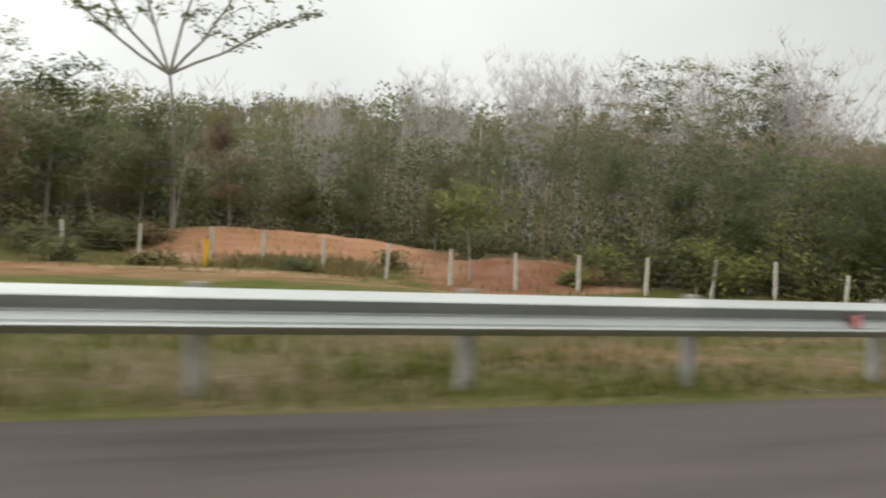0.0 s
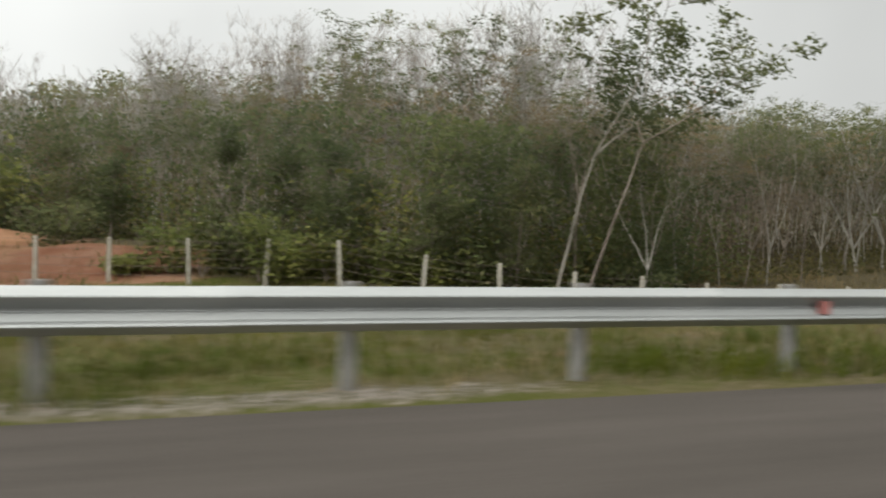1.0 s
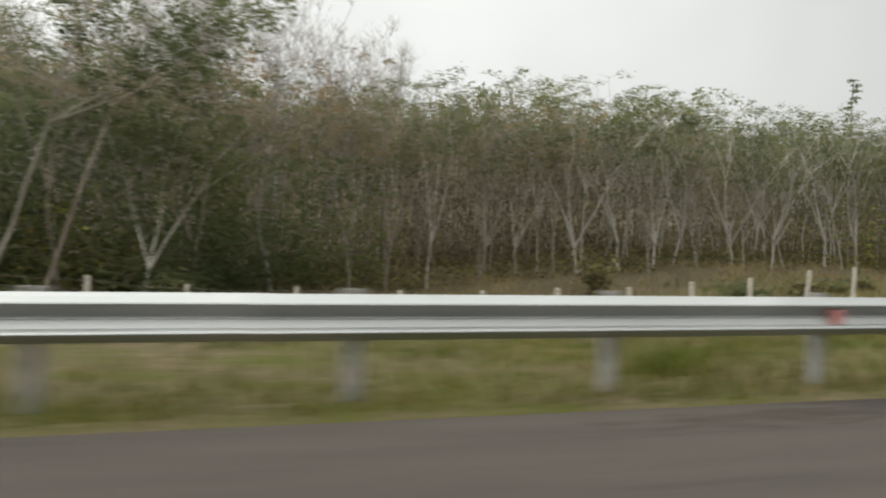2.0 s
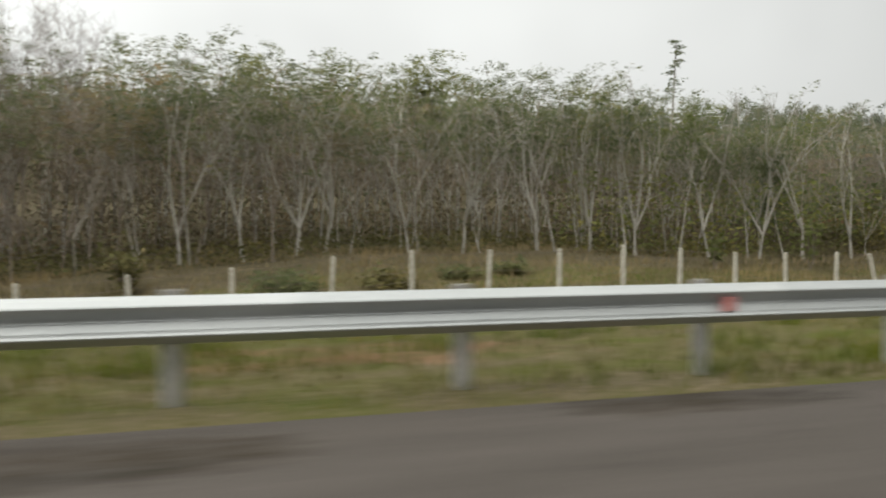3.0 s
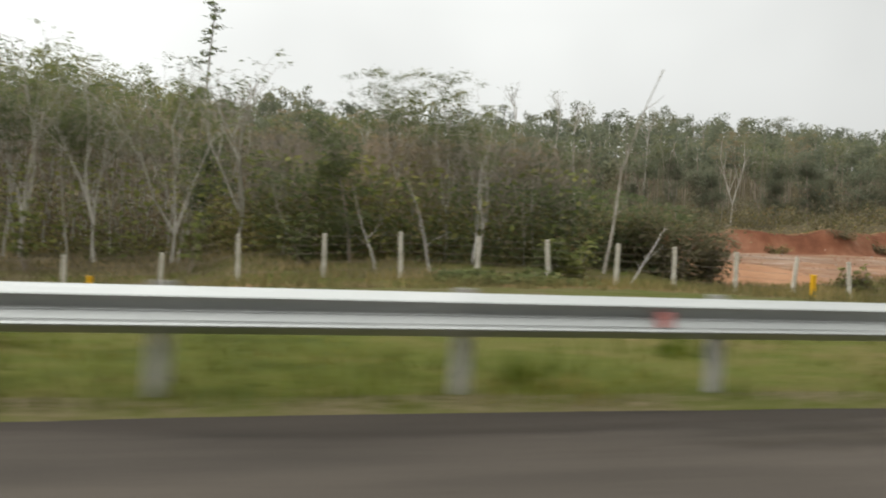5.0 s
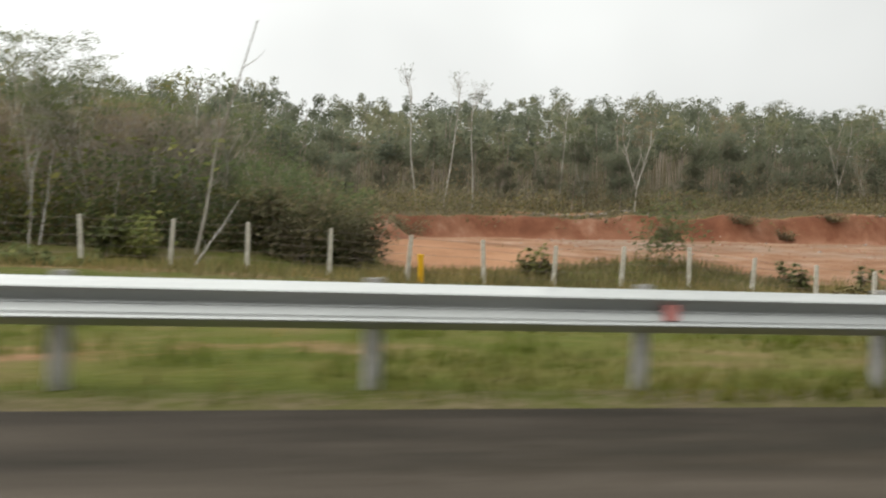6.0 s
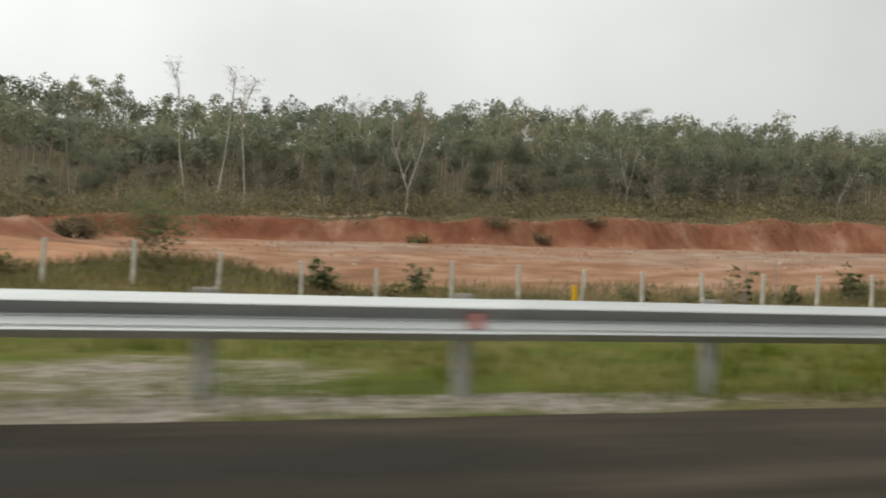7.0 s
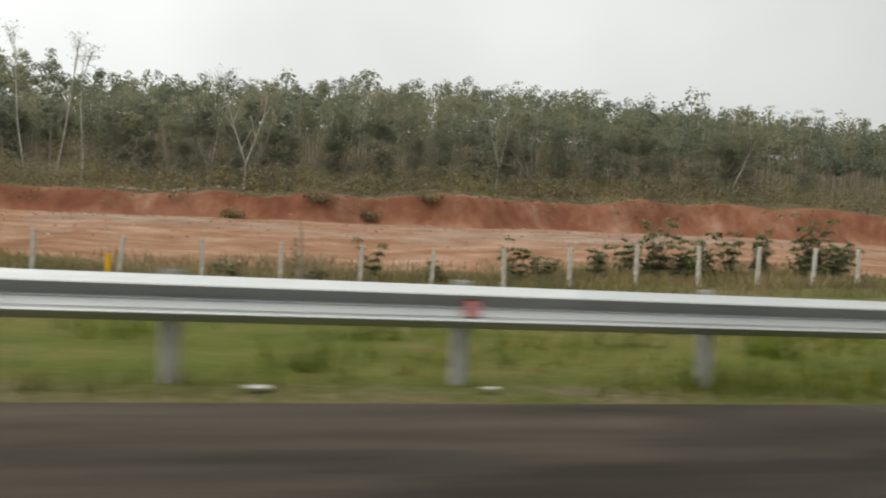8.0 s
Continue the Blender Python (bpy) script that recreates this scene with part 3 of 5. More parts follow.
# ---- guardrail ----
RAIL_Y, RAIL_Z = 5.50, 0.614
rail = thing("guardrail", "galvanised steel guardrail of corrugated beams on round posts", "guardrail")
prof = [(0.003, 0.156), (-0.010, 0.150), (-0.030, 0.133), (-0.062, 0.113), (-0.078, 0.103), (-0.083, 0.092), (-0.078, 0.081), (-0.060, 0.062), (-0.022, 0.028), (-0.006, 0.014), (0.0, 0.0)]
prof = prof + [(-0.001, -0.004), (-0.014, -0.008), (-0.020, -0.015), (-0.050, -0.060), (-0.074, -0.078), (-0.083, -0.092), (-0.078, -0.103), (-0.062, -0.113), (-0.030, -0.133), (-0.010, -0.150), (0.003, -0.156)]


def beam_mesh(length):
    vs, fs = [], []
    k = len(prof)
    for x in (0.0, length):
        for off in (0.0, 0.004):
            vs.extend((x, y + off, z) for y, z in prof)
    for j in range(k - 1):
        fs.append((j, j + 1, 2 * k + j + 1, 2 * k + j))
        fs.append((k + j + 1, k + j, 3 * k + j, 3 * k + j + 1))
        fs.append((j + 1, j, k + j, k + j + 1))
        fs.append((2 * k + j, 2 * k + j + 1, 3 * k + j + 1, 3 * k + j))
    fs.append((0, 2 * k, 3 * k, k))
    fs.append((2 * k - 1, 4 * k - 1, 3 * k - 1, k - 1))
    return vs, fs


me_beam = None
for i in range(-12, 50):
    if me_beam is None:
        v, f = beam_mesh(4.12)
        ob = link("beam", v, f, M_STEEL, rail)
        me_beam = ob.data
    else:
        ob = new("beam", me_beam)
        ob.parent = rail
    ob.matrix_basis = pose(4 * i + 1.3, RAIL_Y - (0.0 if i % 2 else 0.005), RAIL_Z + rng.normal(0, 0.001), 0, rng.normal(0, 0.012), 0)

POSTS = [-14.5, -12.55, -10.54, -8.47, -6.5, -4.5, -2.47, -0.48, 1.9, 4.26, 6.25, 8.1, 10.19]
POSTS += [10.19 + 1.978 * k for k in range(1, 12)]
POSTS += [33.92, 35.85, 37.73, 39.62, 42.1, 44.63, 46.63, 48.65, 50.6, 52.5, 54.46, 56.5, 58.51, 60.3, 62.1, 63.88, 65.83, 67.74, 69.63, 71.4, 73.19, 75.21, 77.25, 79.23]
POSTS += [79.23 + 2.081 * k for k in range(1, 11)]
POSTS += [102.12, 104.14, 106.11, 108.09, 109.9, 111.75, 113.58, 115.54, 117.59, 119.45, 121.3, 123.2, 125.06, 127.17, 129.1, 131.0, 132.96, 135.01, 137.05, 138.8, 140.6, 142.42, 144.45, 146.47]
POSTS = [-14.5 - 2 * k for k in range(12, 0, -1)] + POSTS + [146.47 + 2 * k for k in range(1, 22)]

bm = bmesh.new()
bmesh.ops.create_cone(bm, cap_ends=True, segments=20, radius1=0.062, radius2=0.062, depth=1.15)
bmesh.ops.bevel(bm, geom=[e for e in bm.edges if abs(e.verts[0].co.z - e.verts[1].co.z) < 1e-4], offset=0.008, segments=2, affect="EDGES")
post = part("post", bm, M_POST, rail, "dull grey round steel post")
block_bm = lump((0.10, 0.055, 0.30), 0.008)
block = part("spacer_block", block_bm, M_POST, post)
bm = bmesh.new()
bmesh.ops.create_uvsphere(bm, u_segments=10, v_segments=6, radius=0.02)
bmesh.ops.scale(bm, vec=(1, 0.5, 1), verts=bm.verts)
bolt = part("bolt", bm, M_BOLT, post)
me_post, me_block, me_bolt = post.data, block.data, bolt.data
first = True
for x in POSTS:
    if first:
        p, b, k = post, block, bolt
        first = False
    else:
        p, b, k = new("post", me_post), new("spacer_block", me_block), new("bolt", me_bolt)
        p["label"] = "dull grey round steel post"
        p.parent, b.parent, k.parent = rail, p, p
    p.matrix_basis = pose(x, RAIL_Y + 0.125, 0.222, rng.normal(0, 0.6), rng.normal(0, 0.8), 0)
    b.matrix_basis = pose(0, -0.085, RAIL_Z - 0.222)
    k.matrix_basis = pose(0, -0.126, RAIL_Z - 0.222)

plate = None
for k in range(-3, 20):
    x = {-3: -18.4, -2: -8.9, -1: 0.6, 0: 10.4, 1: 20.2, 2: 30.0, 3: 39.8, 4: 48.78, 5: 58.64, 6: 67.95, 7: 77.44, 8: 87.0, 9: 96.6, 10: 106.25, 11: 115.61, 12: 125.11, 13: 135.0, 14: 144.48}.get(k, 144.48 + 9.6 * (k - 14))
    if plate is None:
        bm = lump((0.105, 0.03, 0.115), 0.006)
        plate = part("reflector", bm, M_RED, rail, "red reflector plate")
        r = plate
    else:
        r = new("reflector", plate.data)
        r.parent = rail
        r["label"] = "red reflector plate"
    r.matrix_basis = pose(x, RAIL_Y - 0.058, RAIL_Z - 0.005, 0, rng.normal(0, 3), 0)


# ---- boundary fence ----
fence = thing("boundary_fence", "boundary fence of weathered concrete posts with wire strands", "fence")
FENCE_X = [-19.13, -16.04, -12.97, -10.63, -7.93, -5.17, -2.45, 0.28, 2.9, 5.69, 8.37, 10.84, 13.64, 16.31, 19.21, 22.03, 24.87, 28.1, 31.48, 34.27, 37.02, 39.66, 42.57, 45.48, 48.65, 51.47, 54.44, 57.42, 60.37, 63.22,
           66.14, 68.85, 71.76, 74.05, 75.3, 77.87, 80.95, 83.58, 86.7, 89.67, 92.79, 95.83, 98.92, 101.63, 104.68, 107.71, 110.71, 113.65, 116.59, 119.61, 122.62, 125.73, 128.68, 131.87, 134.82, 137.79, 140.74, 143.7, 146.82,
           149.74, 152.77, 155.64, 158.66, 161.6, 164.5, 167.34, 169.68]
FENCE_X = [-19.13 - 3 * k for k in range(8, 0, -1)] + FENCE_X + [169.68 + 3 * k for k in range(1, 14)]
bm = bmesh.new()
bmesh.ops.create_cube(bm, size=1)
bmesh.ops.scale(bm, vec=(0.175, 0.165, 2.3), verts=bm.verts)
for v in bm.verts:
    if v.co.z > 0:
        v.co.x *= 0.82
        v.co.y *= 0.82
bmesh.ops.bevel(bm, geom=bm.edges[:], offset=0.018, segments=2, affect="EDGES")
fpost = part("post", bm, M_CONCRETE, fence, "weathered pale concrete post")
first = True
heads = []
for x in FENCE_X:
    y, top = float(fence_y(x)), float(fence_top(x)) + rng.normal(0, 0.03)
    broken = abs(x - 74.05) < 0.1
    if abs(x - 75.3) < 0.1:
        top -= 0.15
    p = fpost if first else new("post", fpost.data)
    p.parent = fence
    p["label"] = "broken leaning concrete post" if broken else "weathered pale concrete post"
    first = False
    lean = (rng.normal(0, 1.6), rng.normal(0, 2.0))
    p.matrix_basis = pose(x, y, top - 1.15, lean[0], -14 if broken else lean[1], rng.uniform(-8, 8))
    heads.append((x, y, top))
for drop in (0.12, 0.42, 0.74, 1.06, 1.38):
    segs = []
    for (x0, y0, z0), (x1, y1, z1) in zip(heads, heads[1:]):
        a, b = np.array((x0, y0 - 0.07, z0 - drop)), np.array((x1, y1 - 0.07, z1 - drop))
        mid = (a + b) / 2 - (0, 0, rng.uniform(0.01, 0.07))
        segs += [(a, mid, 0.006, 0.006), (mid, b, 0.006, 0.006)]
    v, f = tubes(segs, 4)
    link("wire", v, f, M_WIRE, fence, "rusty wire strand")


def marker_post(x, y, height):
    z = float(land(x, y))
    t = thing("marker_post", "short yellow painted marker post beside the fence", "marker post", "yellow marker posts", pose(x, y, z, rng.normal(0, 2), rng.normal(0, 2), 0))
    bm = lump((0.20, 0.17, height), 0.02)
    bmesh.ops.translate(bm, vec=(0, 0, height / 2 - 0.1), verts=bm.verts)
    part("shaft", bm, M_YELLOW, t)
    bm = lump((0.23, 0.20, 0.06), 0.015)
    bmesh.ops.translate(bm, vec=(0, 0, height - 0.08), verts=bm.verts)
    part("cap", bm, M_YELLOW, t)


for x, y, h in ((-13.2, 36.6, 1.25), (78.6, 29.4, 1.1), (108.1, 29.4, 1.15), (137.4, 31.0, 1.1)):
    marker_post(x, y, h)



# ---- trees ----
def rubber_tree_parts(seed, height, fork, spread=0.30, clumps=9, leaf=0.34, bare=0.25, girth=1.0, low=0.0):
    """A thin pale trunk, forked limbs and leaf clumps at the twig ends: tubes and leaf quads."""
    g = np.random.default_rng(seed)
    segs, ends = [], []
    r = 0.0062 * height * girth
    pts, d, r1 = limb(g, segs, (0, 0, -0.3), (g.normal(0, 0.07), g.normal(0, 0.07), 1), fork + 0.3, r, 4, 0.065, 0.03)
    for i in range(g.integers(2, 4)):
        a = g.uniform(0, 2 * np.pi)
        tilt = spread * g.uniform(0.6, 1.3)
        d1 = np.array((math.cos(a) * tilt, math.sin(a) * tilt, 1.0))
        ln = (height - fork) * g.uniform(0.45, 0.62)
        p1, dd, rr = limb(g, segs, pts[-1], d1, ln, r * 0.62, 4, 0.10, 0.04)
        for q in p1[2:]:
            for _ in range(2):
                a3 = g.uniform(0, 2 * np.pi)
                e = q + np.array((math.cos(a3), math.sin(a3), g.uniform(-0.1, 0.5))) * g.uniform(0.5, 1.2)
                segs.append((q, e, r * 0.10, r * 0.04))
                if g.random() > bare:
                    ends.append(e)
        for j in range(3):
            a2 = g.uniform(0, 2 * np.pi)
            d2 = dd + np.array((math.cos(a2), math.sin(a2), 0)) * g.uniform(0.25, 0.75)
            base = p1[-1] if j < 2 else p1[-2]
            p2, d3, r3 = limb(g, segs, base, d2, (height - base[2]) * g.uniform(0.6, 1.0), r * 0.28, 3, 0.10, 0.05)
            for q in (p2[-1], p2[-2], p2[-3]):
                for _ in range(2):
                    a3 = g.uniform(0, 2 * np.pi)
                    e = q + np.array((math.cos(a3), math.sin(a3), g.uniform(0.0, 0.7))) * g.uniform(0.4, 1.1)
                    segs.append((q, e, r * 0.10, r * 0.04))
                    if g.random() > bare:
                        ends.append(e)
    ends = np.array([e for e in ends if e[2] > low * height]).reshape(-1, 3)
    at = np.repeat(ends, clumps, 0)
    at = at + g.normal(0, 1, at.shape) * (0.29, 0.29, 0.12)
    return segs, leaves(g, at, leaf, 0.28, 0.55, 0.15)


def bare_tree_parts(seed, height):
    """A leafless crown: rising limbs that break up into a rounded haze of fine twigs."""
    g = np.random.default_rng(seed)
    segs = []
    r = 0.0065 * height
    pts, d, _ = limb(g, segs, (0, 0, -0.3), (0, 0, 1), height * 0.62, r, 5, 0.04, 0.03)
    tips = []
    for i in range(24):
        k = pts[2 + i % 4]
        a = g.uniform(0, 2 * np.pi)
        reach = (height - k[2]) * g.uniform(0.55, 0.95)
        p1, dd, _ = limb(g, segs, k, (math.cos(a) * 0.36, math.sin(a) * 0.36, 1), reach, r * 0.26, 5, 0.09, 0.03)
        for q in p1[1:]:
            for _ in range(4):
                a = g.uniform(0, 2 * np.pi)
                p2, _, _ = limb(g, segs, q, (math.cos(a) * 0.8, math.sin(a) * 0.8, g.uniform(0.4, 1.1)), g.uniform(0.4, 1.0), r * 0.13, 2, 0.2, 0.05)
                for _ in range(2):
                    a = g.uniform(0, 2 * np.pi)
                    limb(g, segs, p2[1], (math.cos(a) * 0.8, math.sin(a) * 0.8, 0.8), g.uniform(0.3, 0.7), r * 0.09, 1, 0.2, 0.05)
                tips.append(p2[-1])
    tips = np.array(tips)
    at = np.repeat(tips, 3, 0) + g.normal(0, 0.16, (3 * len(tips), 3))
    n = len(at)
    way = np.stack([g.normal(0, 0.4, n), g.normal(0, 0.4, n), g.uniform(0.5, 1.0, n)], -1) * g.uniform(0.3, 0.8, n)[:, None]
    turn = g.uniform(0, np.pi, n)
    side = np.stack([np.cos(turn), np.sin(turn), np.zeros(n)], -1) * 0.011
    return segs, np.stack([at - side, at + side, at + way + side * 0.4, at + way - side * 0.4], 1)


def broad_tree_parts(seed, height, width, clumps, leaf, low=0.3):
    """A fuller tree: limbs all round, dense clumps of leaves with gaps."""
    g = np.random.default_rng(seed)
    segs, ends = [], []
    r = 0.010 * height
    pts, d, _ = limb(g, segs, (0, 0, -0.3), (g.normal(0, 0.05), g.normal(0, 0.05), 1), height * 0.8, r, 5, 0.05, 0.03)
    for i in range(13):
        s = low + (1 - low) * g.random() ** 0.8
        k = pts[0] + (pts[-1] - pts[0]) * s
        a = g.uniform(0, 2 * np.pi)
        reach = width * (0.35 + 0.65 * math.sin(math.pi * min(1, (s - low * 0.6) * 1.1))) * g.uniform(0.6, 1.1)
        p1, dd, _ = limb(g, segs, k, (math.cos(a), math.sin(a), g.uniform(0.2, 0.9)), reach, r * 0.35, 3, 0.15, 0.08)
        for q in p1[1:]:
            for _ in range(3):
                e = q + g.normal(0, 0.55, 3)
                segs.append((q, e, r * 0.08, r * 0.03))
                ends.append(e)
    ends = np.array(ends)
    at = np.repeat(ends, clumps, 0)
    at = at + g.normal(0, 1, at.shape) * (0.42, 0.42, 0.22)
    return segs, leaves(g, at, leaf, 0.45, 0.5, 0.15)


def bush_parts(seed, width, height, count, leaf):
    g = np.random.default_rng(seed)
    segs, ends = [], []
    for i in range(9):
        a = g.uniform(0, 2 * np.pi)
        p, d, _ = limb(g, segs, (g.normal(0, 0.1), g.normal(0, 0.1), -0.1), (math.cos(a) * width / height * 0.6, math.sin(a) * width / height * 0.6, 1), height * g.uniform(0.6, 1.05), 0.025, 3, 0.18, 0.0)
        ends += p[1:]
    ends = np.array(ends)
    at = ends[g.integers(0, len(ends), count)] + np.clip(g.normal(0, 1, (count, 3)), -1.9, 1.9) * (0.16 * width, 0.16 * width, 0.13 * height)
    at[:, 2] = np.abs(at[:, 2])
    return segs, leaves(g, at, leaf, 0.5, 0.5, 0.1)


def sapling_parts(seed, width, height, stems, leaf):
    """A spindly young tree: a few crooked stems with whorls of drooping leaves and gaps between them."""
    g = np.random.default_rng(seed)
    segs, at, dirs = [], [], []
    for i in range(stems):
        a = g.uniform(0, 2 * np.pi)
        lean = width / height * g.uniform(0.15, 0.75)
        tall = height * g.uniform(0.55, 1.05)
        p, d, _ = limb(g, segs, (g.normal(0, 0.008), g.normal(0, 0.008), -0.1), (math.cos(a) * lean, math.sin(a) * lean, 1), tall, 0.022, 5, 0.12, 0.02)
        for k, q in enumerate(p[2:]):
            for _ in range(2):
                b = g.uniform(0, 2 * np.pi)
                e = q + np.array((math.cos(b), math.sin(b), 0.35)) * g.uniform(0.1, 0.32) * width * 0.6
                segs.append((q, e, 0.008, 0.004))
                turn = g.uniform(0, 2 * np.pi, 11)
                way = np.stack([np.cos(turn), np.sin(turn), g.normal(-0.35, 0.3, 11)], -1)
                at.append(e + way * leaf * 0.55)
                dirs.append(way)
    at, d = np.concatenate(at), np.concatenate(dirs)
    d /= np.linalg.norm(d, axis=1)[:, None]
    s = np.cross(d, (0, 0, 1.0))
    s /= np.linalg.norm(s, axis=1)[:, None] + 1e-6
    ln = (leaf * g.uniform(0.7, 1.3, len(at)))[:, None]
    a, b = d * ln * 0.5, s * ln * 0.22
    return segs, np.stack([at - a, at + b, at + a, at - b], 1)


def plant(name, parts, bark, leaf, label, category, group="", at=None, sides=5):
    """A tree or bush as a thing with a trunk and a crown."""
    segs, lv = parts
    t = thing(name, label, category, group, at)
    v, f = tubes(segs, sides)
    link("trunk" if category == "tree" else "stem", v, f, bark, t, "", True)
    if len(lv):
        quads("crown" if category == "tree" else "foliage", lv, leaf, t)
    return t


def ground_at(x, y):
    return float(land(x, y))


def standing(x, y, turn=0.0, size=1.0, lean=(0.0, 0.0)):
    return pose(x, y, ground_at(x, y), lean[0], lean[1], turn) @ Matrix.Scale(size, 4)


rng = np.random.default_rng(11)

RUBBER = []
for s in range(7):
    h = (12.5, 13.5, 14.5, 13.0, 12.0, 15.0, 14.0)[s]
    RUBBER.append((rubber_tree_parts(100 + s, h, (2.2, 3.5, 5.0, 2.6, 4.2, 6.0, 3.0)[s], (0.34, 0.28, 0.22, 0.40, 0.30, 0.2, 0.33)[s], 27, 0.225, (0.2, 0.3, 0.25, 0.4, 0.2, 0.3, 0.2)[s], 1.05, (0.56, 0.60, 0.62, 0.54, 0.60, 0.64, 0.58)[s]), h))
LIGHT = [(rubber_tree_parts(140 + s, 11.0 + s, 5.0 + s, 0.26, 24, 0.235, 0.1, 1.0), 11.0 + s) for s in range(3)]
BARE = [(bare_tree_parts(180 + s, 13.5 + s), 13.5 + s) for s in range(2)]
BROAD = [(broad_tree_parts(200 + s, 9.5 + 1.5 * s, 2.6, 30, 0.265, 0.22), 9.5 + 1.5 * s) for s in range(3)]

STOCK = {}


def grow(kind, which, x, y, size=1.0, turn=None, lean=None, group="trees of the plantation"):
    """One more tree of a kind; the first of each stands where it is first called for."""
    turn = rng.uniform(0, 360) if turn is None else turn
    lean = (rng.normal(0, 1.8), rng.normal(0, 1.8)) if lean is None else lean
    m = pose(x, y, ground_at(x, y), lean[0], lean[1], turn)
    key = (kind, which)
    if key in STOCK:
        c = copy_thing(STOCK[key], m)
        c.scale = (size, size, size)
        return c
    table = {"rubber": (RUBBER, M_BARK, M_LEAF, "rubber_tree", "slender rubber tree with pale forked trunk and thin crown"),
             "light": (LIGHT, M_BARK, M_LEAF_LIME, "rubber_tree", "slender rubber tree with yellow-green leaf clumps"),
             "dry": (RUBBER, M_BARK_PALE, M_LEAF_DRY, "rubber_tree", "half-dry rubber tree with brown thinning leaves"),
             "brown": (RUBBER, M_BARK_DARK, M_LEAF, "plantation_tree", "slender brown-trunked tree with olive crown"),
             "olive": (BROAD, M_BARK_DARK, M_LEAF, "broadleaf_tree", "olive-green broadleaf tree at the wood's edge"),
             "tan": (BROAD, M_BARK_DARK, M_LEAF_DRY, "broadleaf_tree", "brownish half-dry tree at the wood's edge"),
             "hill": (BROAD, M_BARK_DARK, M_LEAF_HAZED, "hill_tree", "green tree above the cut bank, leaf colour greyed for haze"),
             "bare": (BARE, M_BARK_DRY, M_TWIG_PALE, "bare_tree", "leafless tree with upright grey branches"),
             "broad": (BROAD, M_BARK_DARK, M_LEAF_DARK, "broadleaf_tree", "dense dark-green broadleaf tree at the wood's edge")}[kind]
    stock, bark, leaf, name, label = table
    t = plant(name, stock[which][0], bark, leaf, label, "tree", group, m)
    t.scale = (size, size, size)
    STOCK[key] = t
    return t


def front(x):
    """Where the wood begins behind the fence."""
    return np.interp(x, (-50, -22, -6, 3, 9, 15, 24, 29, 40, 60, 82, 86, 104, 108), (40, 47, 49, 42, 31, 28, 28.3, 32, 34, 37.5, 37, 33, 33, 36))


CANOPY = ((-50, -20, -13, -7, -2, 4.5, 9, 14, 17, 25, 30, 36, 42, 47, 55, 64, 70, 75, 79, 83, 88, 92, 96, 104),
          (0.19, 0.18, 0.172, 0.168, 0.18, 0.212, 0.232, 0.228, 0.238, 0.238, 0.228, 0.224, 0.226, 0.248, 0.244, 0.242, 0.23, 0.208, 0.174, 0.152, 0.155, 0.185, 0.20, 0.183))
TALL = {"light": LIGHT, "bare": BARE, "broad": BROAD, "olive": BROAD, "tan": BROAD}


def canopy_size(kind, which, x, y, size):
    """The size that keeps a tree below the wood's roof."""
    tops = TALL.get(kind, RUBBER)[which][0]
    tall = max(float(np.max(tops[1][:, :, 2])), max(s[1][2] for s in tops[0]))
    roof = 1.15 + float(np.interp(x, *CANOPY)) * y * (rng.uniform(1.02, 1.22) if rng.random() < 0.17 else rng.uniform(0.68, 0.95))
    return min(size, (roof - ground_at(x, y)) / tall)


# rows of the plantation
for row in range(7):
    x = -46.0 + (row % 2) * 1.2
    while x < 101:
        px = x + rng.normal(0, 0.5)
        py = float(front(px)) + row * 3.4 + rng.normal(0, 0.7)
        size = rng.uniform(0.82, 1.05) * (0.80 + 0.035 * row)
        pick = rng.random()
        if 97.5 < px < 103.5 and py < 36:
            x += 3.0
            continue
        early = px < (19 if row < 3 else 26)
        if early:
            if row < 3:
                kind = "broad" if pick < 0.22 else ("olive" if pick < 0.50 else ("tan" if pick < 0.66 else "brown"))
                which = int(rng.integers(0, 7 if kind == "brown" else 3))
                size *= 0.85 if kind == "brown" else 0.80
            elif pick < 0.13:
                kind, which = "bare", int(rng.integers(0, 2))
            elif pick < 0.35:
                kind, which = "dry", int(rng.integers(0, 7))
            else:
                kind, which = "brown", int(rng.integers(0, 7))
            size *= np.interp(px, (-46, -20, 0, 26), (0.95, 0.78, 0.82, 0.98))
        elif px < 48:
            kind, which = ("bare", int(rng.integers(0, 2))) if (pick < 0.12 and row > 2) else (("dry" if pick < 0.42 else ("brown" if pick < 0.74 else "rubber")), int(rng.integers(0, 7)))
        elif px < 82:
            size *= 0.93
            kind, which = ("light", int(rng.integers(0, 3))) if pick < (0.12 if px < 66 else 0.34) else (("dry", int(rng.integers(0, 7))) if pick < (0.26 if px < 66 else 0.40) else ("rubber", int(rng.integers(0, 7))))
        else:
            kind, which = ("dry", int(rng.integers(0, 7))) if pick < 0.35 else (("broad", int(rng.integers(0, 3))) if pick < 0.5 else ("rubber", int(rng.integers(0, 7))))
            size *= np.interp(px, (82, 90, 101), (0.90, 0.72, 0.58))
        bend = np.interp(px, (20, 28, 42, 55), (1.8, 4.5, 4.0, 2.2))
        grow(kind, which, px, py, float(canopy_size(kind, which, px, py, size)), lean=(rng.normal(0, bend), rng.normal(0, bend)))
        x += (rng.uniform(1.8, 3.0) * (1.45 if row < 2 and px > 42 else 1.0) if 19 < px < 84 else rng.uniform(2.5, 3.9)) + 0.25 * row

